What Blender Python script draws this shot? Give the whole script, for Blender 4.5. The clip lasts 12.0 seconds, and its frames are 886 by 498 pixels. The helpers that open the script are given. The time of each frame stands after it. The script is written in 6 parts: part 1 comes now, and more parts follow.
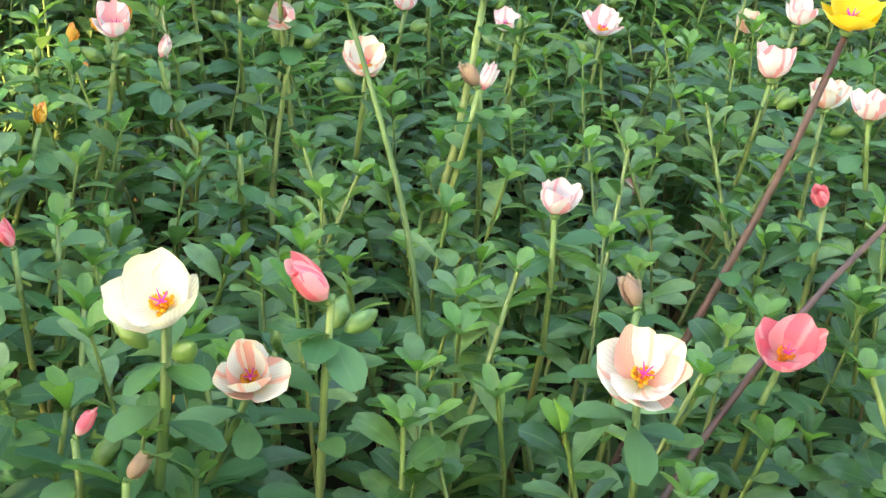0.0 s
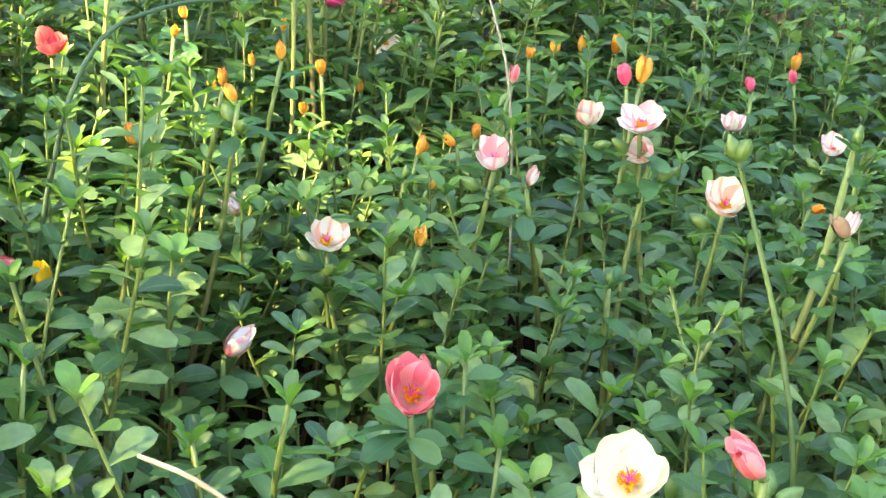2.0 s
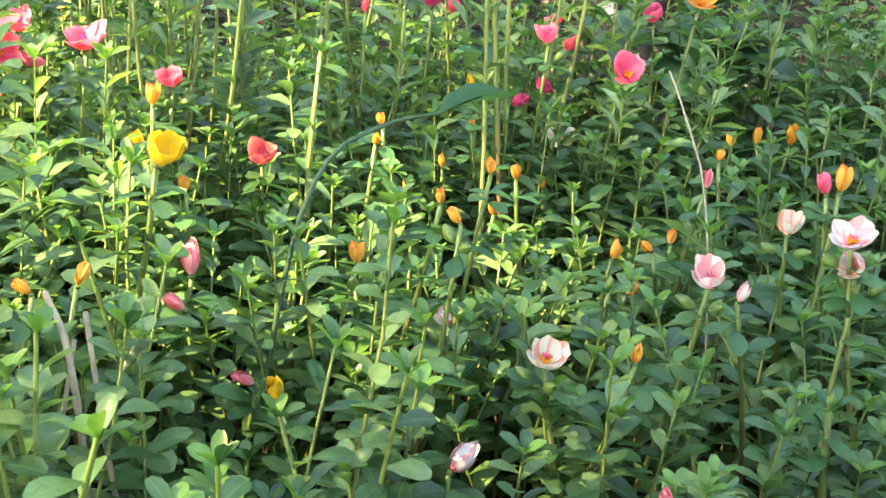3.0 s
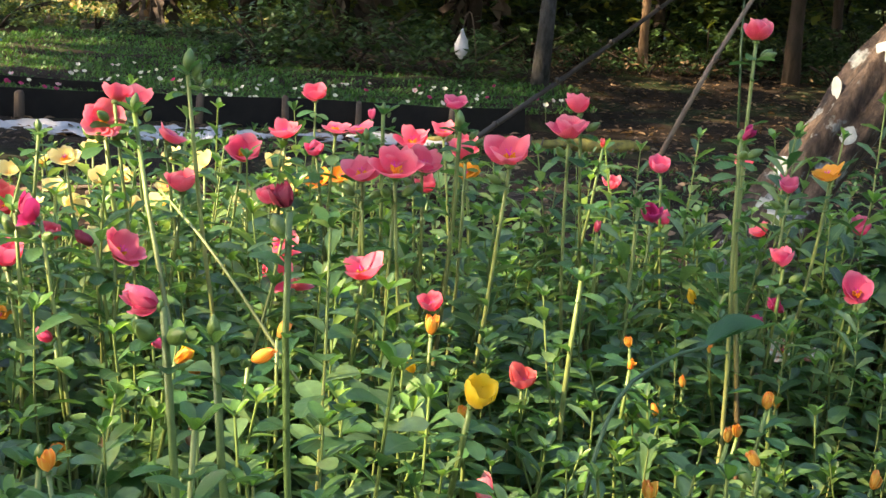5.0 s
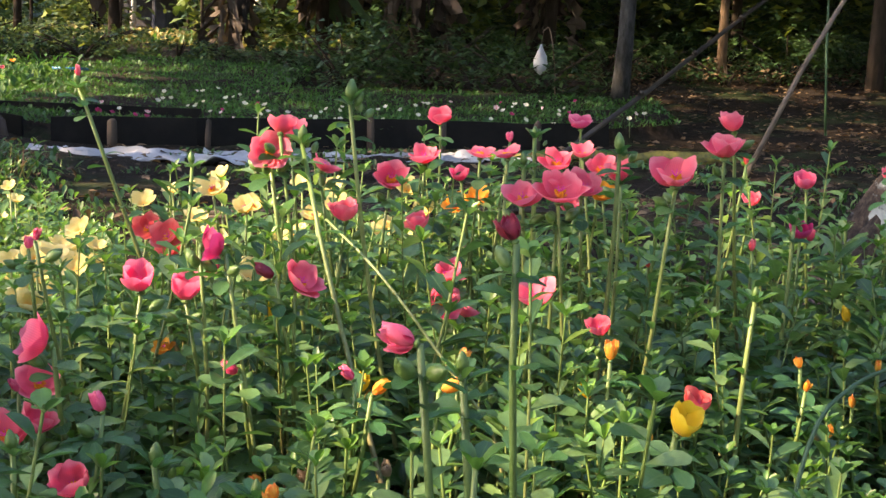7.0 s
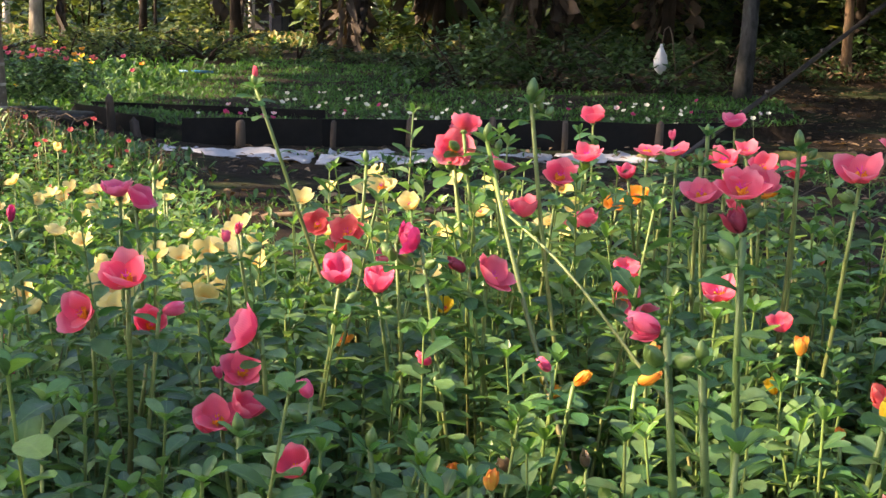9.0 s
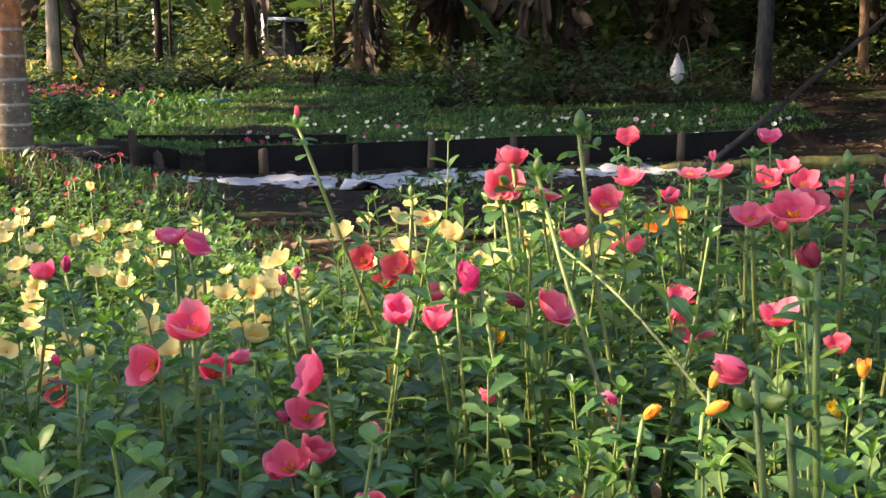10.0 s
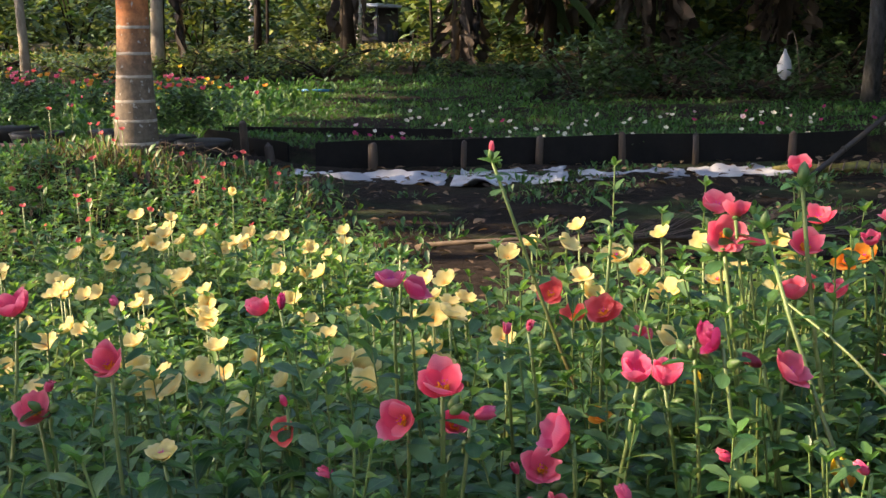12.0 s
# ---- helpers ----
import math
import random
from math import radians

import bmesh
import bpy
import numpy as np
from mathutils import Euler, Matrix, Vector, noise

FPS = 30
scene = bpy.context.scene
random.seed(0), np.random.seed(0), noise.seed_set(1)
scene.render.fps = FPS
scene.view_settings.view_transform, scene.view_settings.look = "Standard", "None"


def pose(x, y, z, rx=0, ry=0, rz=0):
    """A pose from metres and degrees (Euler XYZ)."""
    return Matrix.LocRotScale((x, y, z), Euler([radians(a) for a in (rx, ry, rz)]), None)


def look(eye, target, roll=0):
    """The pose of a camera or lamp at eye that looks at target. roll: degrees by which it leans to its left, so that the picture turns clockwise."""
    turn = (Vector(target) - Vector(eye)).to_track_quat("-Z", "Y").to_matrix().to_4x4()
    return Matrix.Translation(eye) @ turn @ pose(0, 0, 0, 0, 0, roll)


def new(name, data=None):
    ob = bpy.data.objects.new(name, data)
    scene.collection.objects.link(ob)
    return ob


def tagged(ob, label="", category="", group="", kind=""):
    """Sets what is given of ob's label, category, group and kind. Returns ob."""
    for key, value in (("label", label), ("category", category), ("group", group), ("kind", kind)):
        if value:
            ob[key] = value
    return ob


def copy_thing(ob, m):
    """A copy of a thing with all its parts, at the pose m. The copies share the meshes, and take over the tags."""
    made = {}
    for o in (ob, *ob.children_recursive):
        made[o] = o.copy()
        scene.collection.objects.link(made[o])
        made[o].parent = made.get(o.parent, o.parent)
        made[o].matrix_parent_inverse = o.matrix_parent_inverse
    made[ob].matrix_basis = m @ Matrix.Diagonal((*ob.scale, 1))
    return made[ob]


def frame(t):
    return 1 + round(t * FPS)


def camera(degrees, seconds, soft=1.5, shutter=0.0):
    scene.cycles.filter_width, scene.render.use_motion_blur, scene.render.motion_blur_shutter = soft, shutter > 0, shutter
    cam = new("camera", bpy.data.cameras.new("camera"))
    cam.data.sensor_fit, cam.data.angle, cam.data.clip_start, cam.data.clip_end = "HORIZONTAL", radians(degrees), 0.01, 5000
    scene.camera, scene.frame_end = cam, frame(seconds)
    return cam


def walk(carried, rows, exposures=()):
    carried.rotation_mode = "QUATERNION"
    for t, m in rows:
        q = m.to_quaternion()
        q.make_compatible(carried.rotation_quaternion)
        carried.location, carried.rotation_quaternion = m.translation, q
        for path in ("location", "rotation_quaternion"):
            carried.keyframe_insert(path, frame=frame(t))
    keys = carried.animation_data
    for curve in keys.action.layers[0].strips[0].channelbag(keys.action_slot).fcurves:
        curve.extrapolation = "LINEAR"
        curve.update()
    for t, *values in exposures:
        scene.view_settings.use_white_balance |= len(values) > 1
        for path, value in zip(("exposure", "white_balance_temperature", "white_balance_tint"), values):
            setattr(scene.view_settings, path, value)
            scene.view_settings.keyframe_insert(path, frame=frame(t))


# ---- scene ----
cam = camera(39.0, 12.0)
EXPOSURES = ((0, 4.02, 8800, 4), (1.0, 4.1, 8800, 5), (2.5, 4.12, 8500, 8), (3.0, 3.92, 8400, 9), (3.7, 3.53, 8200, 10), (5.3, 2.75, 7600, 17), (10.5, 2.52, 7300, 21), (12, 2.14, 7100, 20))
PATH = [
    (0, (0.327, -0.004, 0.376), (1.015, 1.739, -0.323), 5.5),
    (0.5, (0.304, -0.008, 0.393), (0.879, 1.783, -0.287), 5.6),
    (1, (0.28, -0.003, 0.402), (0.785, 1.81, -0.276), 6.0),
    (1.5, (0.263, -0.001, 0.408), (0.712, 1.828, -0.267), 6.1),
    (2, (0.238, 0.004, 0.421), (0.613, 1.855, -0.237), 5.8),
    (2.5, (0.208, 0.005, 0.439), (0.49, 1.881, -0.193), 5.2),
    (3, (0.174, 0.007, 0.46), (0.372, 1.903, -0.143), 4.3),
    (3.5, (0.134, 0.011, 0.474), (0.276, 1.923, -0.094), 4.0),
    (3.7, (0.12, 0.008, 0.478), (0.233, 1.929, -0.066), 3.9),
    (5.3, (0.038, -0.005, 0.503), (0.048, 1.969, 0.178), 3.5),
    (5.5, (0.024, -0.006, 0.503), (0.024, 1.97, 0.192), 3.2),
    (6, (0.005, -0.008, 0.501), (-0.029, 1.968, 0.192), 2.1),
    (6.5, (-0.004, -0.003, 0.503), (-0.07, 1.97, 0.18), 1.6),
    (6.7, (-0.008, -0.001, 0.505), (-0.083, 1.97, 0.174), 1.8),
    (8.3, (-0.055, -0.02, 0.503), (-0.262, 1.937, 0.15), 1.4),
    (8.5, (-0.057, -0.021, 0.503), (-0.282, 1.935, 0.154), 1.6),
    (9, (-0.071, -0.026, 0.502), (-0.335, 1.926, 0.159), 1.4),
    (9.5, (-0.092, -0.034, 0.504), (-0.391, 1.914, 0.16), -0.2),
    (10, (-0.097, -0.033, 0.518), (-0.393, 1.92, 0.2), -1.1),
    (10.5, (-0.112, -0.034, 0.53), (-0.398, 1.926, 0.255), -0.7),
    (11, (-0.133, -0.035, 0.563), (-0.431, 1.924, 0.297), -1.9),
    (11.5, (-0.163, -0.042, 0.593), (-0.473, 1.91, 0.287), -2.2),
    (12, (-0.206, -0.053, 0.571), (-0.627, 1.872, 0.23), -0.6),
]
walk(cam, [(t, look(eye, target, roll)) for t, eye, target, roll in PATH], EXPOSURES)

# ---- light ----
SUN_EL, SUN_AZ = radians(34), radians(252)      # azimuth, clockwise from +y
TO_SUN = Vector((math.sin(SUN_AZ) * math.cos(SUN_EL), math.cos(SUN_AZ) * math.cos(SUN_EL), math.sin(SUN_EL)))
world = bpy.data.worlds.new("sky")
scene.world = world
world.use_nodes = True
sky = world.node_tree.nodes.new("ShaderNodeTexSky")
sky.sky_type, sky.sun_disc = "NISHITA", False
sky.sun_elevation, sky.sun_rotation = SUN_EL, SUN_AZ
world.node_tree.links.new(sky.outputs[0], world.node_tree.nodes["Background"].inputs[0])
world.node_tree.nodes["Background"].inputs[1].default_value = 0.15
sun = new("sun", bpy.data.lights.new("sun", "SUN"))
sun.data.energy, sun.data.angle, sun.data.color = 3.5, radians(0.6), (1.0, 0.82, 0.55)
sun.matrix_world = look(TO_SUN * 30, (0, 0, 0))


# ---- materials ----
def shader(name):
    m = bpy.data.materials.new(name)
    m.use_nodes = True
    t = m.node_tree
    return m, t.nodes, t.links, t.nodes["Principled BSDF"]


def ramp(nodes, links, source, stops):
    r = nodes.new("ShaderNodeValToRGB")
    e = r.color_ramp.elements
    while len(e) < len(stops):
        e.new(0.5)
    for i, (p, c) in enumerate(stops):
        e[i].position, e[i].color = p, (*c, 1)
    links.new(source, r.inputs[0])
    return r.outputs[0]


def mixed(nodes, links, a, b, fac, blend="MIX"):
    n = nodes.new("ShaderNodeMix")
    n.data_type, n.blend_type = "RGBA", blend
    for k, v in ((0, fac), (6, a), (7, b)):
        if isinstance(v, (int, float)):
            n.inputs[k].default_value = v
        elif isinstance(v, tuple):
            n.inputs[k].default_value = (*v, 1)
        else:
            links.new(v, n.inputs[k])
    return n.outputs[2]


def grain(nodes, links, scale, detail=4.0, rough=0.6, coords="Object", stretch=(1, 1, 1), kind="noise"):
    c = nodes.new("ShaderNodeTexCoord")
    mp = nodes.new("ShaderNodeMapping")
    mp.inputs["Scale"].default_value = stretch
    links.new(c.outputs[coords], mp.inputs[0])
    n = nodes.new("ShaderNodeTexNoise" if kind == "noise" else "ShaderNodeTexVoronoi")
    n.inputs["Scale"].default_value = scale
    if kind == "noise":
        n.inputs["Detail"].default_value, n.inputs["Roughness"].default_value = detail, rough
    links.new(mp.outputs[0], n.inputs["Vector"])
    return n.outputs[0]


def relief(nodes, links, bsdf, height, strength, distance):
    b = nodes.new("ShaderNodeBump")
    b.inputs["Strength"].default_value, b.inputs["Distance"].default_value = strength, distance
    links.new(height, b.inputs["Height"])
    links.new(b.outputs[0], bsdf.inputs["Normal"])


def translucent(m, colour, amount):
    """Light that comes through a thin leaf or petal."""
    t = m.node_tree
    out, bsdf = t.nodes["Material Output"], t.nodes["Principled BSDF"]
    tr, mx = t.nodes.new("ShaderNodeBsdfTranslucent"), t.nodes.new("ShaderNodeMixShader")
    t.links.new(colour, tr.inputs[0])
    mx.inputs[0].default_value = amount
    t.links.new(bsdf.outputs[0], mx.inputs[1])
    t.links.new(tr.outputs[0], mx.inputs[2])
    t.links.new(mx.outputs[0], out.inputs[0])


def leaf_material(name, dark, mid, light, island, rough=0.34, through_amount=0.34, gain=2.2):
    """Leaves that vary from one to the next, with a pale midrib and a mottled blade."""
    m, n, l, b = shader(name)
    if island:
        rnd = n.new("ShaderNodeNewGeometry").outputs["Random Per Island"]
    else:
        rnd = n.new("ShaderNodeObjectInfo").outputs["Random"]
    base = ramp(n, l, rnd, ((0.0, dark), (0.55, mid), (1.0, light)))
    spots = ramp(n, l, grain(n, l, 160.0), ((0.35, (0.82, 0.82, 0.82)), (0.7, (1.12, 1.12, 1.12))))
    col = mixed(n, l, base, spots, 1.0, "MULTIPLY")
    uv = n.new("ShaderNodeUVMap")
    sep = n.new("ShaderNodeSeparateXYZ")
    l.new(uv.outputs[0], sep.inputs[0])
    rib = ramp(n, l, sep.outputs[0], ((0.44, (0, 0, 0)), (0.5, (1, 1, 1)), (0.56, (0, 0, 0))))
    col = mixed(n, l, col, light, 0.0)
    n2 = n.new("ShaderNodeMath")
    n2.operation = "MULTIPLY"
    n2.inputs[1].default_value = 0.3
    l.new(rib, n2.inputs[0])
    l.new(n2.outputs[0], col.node.inputs[0])
    l.new(col, b.inputs["Base Color"])
    b.inputs["Roughness"].default_value = rough
    b.inputs["Specular IOR Level"].default_value = 0.42
    relief(n, l, b, grain(n, l, 220.0), 0.25, 0.002)
    bright = mixed(n, l, col, (gain, gain * 0.95, gain * 0.5), 1.0, "MULTIPLY")
    translucent(m, bright, through_amount)
    return m


LEAF = leaf_material("leaf_green", (0.02, 0.068, 0.027), (0.063, 0.152, 0.055), (0.155, 0.255, 0.1), True)
LEAF_ONE = leaf_material("leaf_green_single", (0.022, 0.085, 0.033), (0.048, 0.148, 0.05), (0.11, 0.22, 0.085), False)
TIP = leaf_material("young_leaf", (0.06, 0.17, 0.04), (0.09, 0.21, 0.045), (0.13, 0.26, 0.06), True)
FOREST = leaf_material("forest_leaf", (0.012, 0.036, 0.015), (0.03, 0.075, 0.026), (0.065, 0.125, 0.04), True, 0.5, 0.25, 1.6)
# paler, yellower copy of the forest leaf: sunlight put into its colour
FOREST_LIT = leaf_material("sunlit_forest_leaf", (0.06, 0.1, 0.025), (0.12, 0.17, 0.04), (0.22, 0.26, 0.08), True, 0.5, 0.3, 1.6)
BANANA = leaf_material("banana_leaf", (0.02, 0.06, 0.028), (0.032, 0.085, 0.036), (0.05, 0.12, 0.045), False, 0.4, 0.15, 1.3)
DEAD = leaf_material("dead_banana_leaf", (0.018, 0.013, 0.01), (0.052, 0.039, 0.03), (0.13, 0.1, 0.08), False, 0.9, 0.15, 1.2)
DRY = leaf_material("dry_leaf", (0.045, 0.028, 0.017), (0.11, 0.068, 0.04), (0.25, 0.17, 0.1), True, 0.75, 0.2, 1.3)
STRAW = leaf_material("dry_sunlit_grass", (0.16, 0.15, 0.05), (0.32, 0.28, 0.11), (0.45, 0.4, 0.2), True, 0.7, 0.25, 1.2)
GRASS = leaf_material("grass_blade", (0.02, 0.075, 0.018), (0.036, 0.11, 0.026), (0.065, 0.16, 0.04), True, 0.5, 0.3)


def stem_material():
    m, n, l, b = shader("plant_stem")
    uv = n.new("ShaderNodeUVMap")
    sep = n.new("ShaderNodeSeparateXYZ")
    l.new(uv.outputs[0], sep.inputs[0])
    red = ramp(n, l, sep.outputs[1], ((0.0, (0.11, 0.05, 0.038)), (0.4, (0.12, 0.068, 0.04)), (0.68, (0.12, 0.15, 0.045)), (1.0, (0.12, 0.2, 0.05))))
    pale = ramp(n, l, sep.outputs[1], ((0.0, (0.28, 0.22, 0.13)), (0.5, (0.2, 0.23, 0.085)), (1.0, (0.14, 0.21, 0.065))))
    pick = ramp(n, l, sep.outputs[0], ((0.45, (0, 0, 0)), (0.55, (1, 1, 1))))
    col = mixed(n, l, red, pale, pick)
    col = mixed(n, l, col, ramp(n, l, grain(n, l, 90.0), ((0.3, (0.75, 0.75, 0.75)), (0.7, (1.15, 1.15, 1.15)))), 1.0, "MULTIPLY")
    l.new(col, b.inputs["Base Color"])
    b.inputs["Roughness"].default_value = 0.45
    relief(n, l, b, grain(n, l, 60.0, stretch=(3, 3, 0.4)), 0.3, 0.002)
    return m


STEM = stem_material()


def petal_material(name, base, mid, edge, stripe=None, veins=0.08, through_amount=0.48):
    """A petal: v runs from its base to its tip, u across it."""
    m, n, l, b = shader(name)
    uv = n.new("ShaderNodeUVMap")
    sep = n.new("ShaderNodeSeparateXYZ")
    l.new(uv.outputs[0], sep.inputs[0])
    wob = n.new("ShaderNodeMath")
    wob.operation = "MULTIPLY_ADD"
    wob.inputs[1].default_value = 0.22
    l.new(grain(n, l, 3.0), wob.inputs[0])
    l.new(sep.outputs[1], wob.inputs[2])
    col = ramp(n, l, wob.outputs[0], ((0.2, base), (0.46, mid), (0.8, mid), (1.08, edge)))
    if stripe:
        rnd = n.new("ShaderNodeObjectInfo").outputs["Random"]
        off = n.new("ShaderNodeMath")
        off.operation = "MULTIPLY_ADD"
        off.inputs[1].default_value = 0.45
        l.new(rnd, off.inputs[0])
        l.new(sep.outputs[0], off.inputs[2])
        wob2 = n.new("ShaderNodeMath")
        wob2.operation = "MULTIPLY_ADD"
        wob2.inputs[1].default_value = 0.12
        l.new(grain(n, l, 2.2), wob2.inputs[0])
        l.new(off.outputs[0], wob2.inputs[2])
        band = ramp(n, l, wob2.outputs[0], ((0.16, (0.55, 0.55, 0.55)), (0.24, (0, 0, 0)), (0.64, (0, 0, 0)), (0.69, (0.8, 0.8, 0.8)), (0.72, (0.75, 0.75, 0.75)), (0.77, (0.0, 0.0, 0.0)), (1.12, (0, 0, 0)), (1.2, (0.8, 0.8, 0.8))))
        col = mixed(n, l, col, stripe, band)
    else:
        pick = n.new("ShaderNodeMath")
        pick.operation = "MULTIPLY"
        pick.inputs[1].default_value = 0.55
        l.new(n.new("ShaderNodeObjectInfo").outputs["Random"], pick.inputs[0])
        col = mixed(n, l, col, edge, pick.outputs[0])
    w = n.new("ShaderNodeTexWave")
    w.inputs["Scale"].default_value = 6.0
    w.inputs["Distortion"].default_value = 1.5
    l.new(uv.outputs[0], w.inputs["Vector"])
    vein = ramp(n, l, w.outputs["Fac"], ((0.2, (1 - veins, 1 - veins, 1 - veins)), (0.8, (1, 1, 1))))
    col = mixed(n, l, col, vein, 1.0, "MULTIPLY")
    l.new(col, b.inputs["Base Color"])
    b.inputs["Roughness"].default_value = 0.55
    b.inputs["Sheen Weight"].default_value = 0.15
    relief(n, l, b, w.outputs["Fac"], 0.08, 0.02)
    translucent(m, col, through_amount)
    return m


PETAL = {
    "coral": petal_material("coral_pink_petal", (0.74, 0.12, 0.1), (0.84, 0.075, 0.17), (0.92, 0.25, 0.34)),
    "pink": petal_material("deep_pink_petal", (0.66, 0.06, 0.16), (0.78, 0.06, 0.2), (0.89, 0.23, 0.37)),
    "magenta": petal_material("magenta_petal", (0.4, 0.02, 0.09), (0.5, 0.02, 0.13), (0.62, 0.05, 0.23)),
    "crimson": petal_material("dark_crimson_petal", (0.18, 0.01, 0.03), (0.28, 0.012, 0.04), (0.4, 0.03, 0.08)),
    "red": petal_material("scarlet_petal", (0.78, 0.16, 0.06), (0.78, 0.08, 0.1), (0.85, 0.2, 0.2)),
    "striped": petal_material("white_petal_with_pink_stripes", (0.78, 0.7, 0.44), (0.75, 0.73, 0.68), (0.8, 0.72, 0.56), (0.84, 0.34, 0.26), 0.1, 0.3),
    "pinkwhite": petal_material("white_and_rose_petal", (0.65, 0.16, 0.24), (0.76, 0.7, 0.69), (0.8, 0.6, 0.6), (0.82, 0.26, 0.3), 0.1, 0.3),
    "ivory": petal_material("ivory_petal", (0.74, 0.7, 0.5), (0.73, 0.715, 0.64), (0.8, 0.7, 0.5), None, 0.12, 0.28),
    "salmon": petal_material("salmon_pink_petal", (0.86, 0.55, 0.52), (0.82, 0.17, 0.24), (0.84, 0.2, 0.25), (0.86, 0.42, 0.44)),
    "cream": petal_material("pale_yellow_petal", (0.85, 0.42, 0.04), (0.84, 0.69, 0.26), (0.86, 0.76, 0.38)),
    "yellow": petal_material("yellow_petal", (0.8, 0.35, 0.01), (0.85, 0.58, 0.02), (0.86, 0.62, 0.05)),
    "orange": petal_material("orange_petal", (0.8, 0.2, 0.02), (0.84, 0.34, 0.03), (0.85, 0.42, 0.06)),
    "amber": petal_material("amber_bud_petal", (0.75, 0.3, 0.03), (0.82, 0.42, 0.06), (0.84, 0.25, 0.07), (0.85, 0.55, 0.12)),
    "withered": petal_material("withered_petal", (0.3, 0.2, 0.1), (0.42, 0.25, 0.18), (0.5, 0.36, 0.25), None, 0.3),
}


def plain_material(name, a, b2, scale, rough, bump=0.3, depth=0.004, metal=0.0, stretch=(1, 1, 1), spec=0.5):
    m, n, l, b = shader(name)
    g = grain(n, l, scale, 6.0, 0.65, stretch=stretch)
    col = ramp(n, l, g, ((0.3, a), (0.72, b2)))
    col = mixed(n, l, col, ramp(n, l, grain(n, l, scale * 0.13), ((0.3, (0.7, 0.7, 0.7)), (0.7, (1.15, 1.15, 1.15)))), 1.0, "MULTIPLY")
    l.new(col, b.inputs["Base Color"])
    b.inputs["Roughness"].default_value, b.inputs["Metallic"].default_value = rough, metal
    b.inputs["Specular IOR Level"].default_value = spec
    relief(n, l, b, g, bump, depth)
    return m


ANTHER = plain_material("orange_anther", (0.92, 0.27, 0.005), (0.95, 0.42, 0.01), 300, 0.6)
STIGMA = plain_material("magenta_stigma", (0.8, 0.02, 0.42), (0.88, 0.05, 0.5), 300, 0.5)
BUD = plain_material("green_bud", (0.06, 0.13, 0.03), (0.14, 0.24, 0.06), 120, 0.45)
BLACK_BOARD = plain_material("black_plastic_board", (0.005, 0.005, 0.005), (0.013, 0.011, 0.01), 14, 0.75, 0.25, spec=0.15)
STAKE = plain_material("weathered_wood_stake", (0.022, 0.017, 0.014), (0.085, 0.06, 0.044), 30, 0.85, 0.6, 0.006, stretch=(1, 1, 0.12))
CLOTH = plain_material("dirty_white_ground_sheet", (0.28, 0.29, 0.31), (0.5, 0.51, 0.54), 9, 0.7, 0.5, 0.01)
HOSE = plain_material("yellow_green_sack", (0.06, 0.055, 0.015), (0.27, 0.23, 0.04), 38, 0.7)
PIPE = plain_material("blue_pipe", (0.02, 0.16, 0.4), (0.03, 0.22, 0.5), 20, 0.4)
BAMBOO = plain_material("dark_bamboo_pole", (0.009, 0.007, 0.006), (0.026, 0.019, 0.015), 26, 0.6, 0.4, 0.004, stretch=(1, 1, 0.1))
TWIG = plain_material("dry_stick", (0.075, 0.056, 0.042), (0.17, 0.125, 0.088), 40, 0.8, 0.4, 0.003, stretch=(1, 1, 0.1))
FROND = plain_material("dry_palm_frond", (0.035, 0.025, 0.018), (0.1, 0.07, 0.048), 40, 0.8, 0.4, 0.003)
BARK = plain_material("forest_bark", (0.016, 0.013, 0.01), (0.055, 0.042, 0.034), 18, 0.9, 0.8, 0.015, stretch=(1, 1, 0.3), spec=0.12)
GREY_BARK = plain_material("grey_lichened_bark", (0.008, 0.008, 0.008), (0.06, 0.063, 0.066), 30, 0.9, 0.8, 0.012, stretch=(1, 1, 0.4), spec=0.12)
PALE_BARK = plain_material("pale_tree_bark", (0.07, 0.045, 0.03), (0.24, 0.16, 0.1), 18, 0.9, 0.6, 0.01, stretch=(1, 1, 0.3), spec=0.12)
ASH_BARK = plain_material("ash_pale_bark", (0.14, 0.11, 0.08), (0.42, 0.36, 0.28), 16, 0.9, 0.7, 0.012, stretch=(1, 1, 0.35), spec=0.12)
GREEN_STEM = plain_material("green_thorny_stem", (0.02, 0.06, 0.025), (0.04, 0.1, 0.04), 30, 0.6)
BRICK = plain_material("clay_brick", (0.3, 0.13, 0.08), (0.42, 0.2, 0.13), 30, 0.9, 0.5)
POT = plain_material("black_nursery_pot", (0.008, 0.008, 0.009), (0.02, 0.018, 0.017), 20, 0.6)
WHITE_POST = plain_material("whitish_concrete_post", (0.4, 0.36, 0.31), (0.62, 0.57, 0.5), 12, 0.9)
TIN = plain_material("pale_tin_roof", (0.4, 0.43, 0.47), (0.6, 0.62, 0.66), 5, 0.45)
SHED_WALL = plain_material("shed_boards", (0.018, 0.018, 0.022), (0.06, 0.056, 0.066), 6, 0.8)


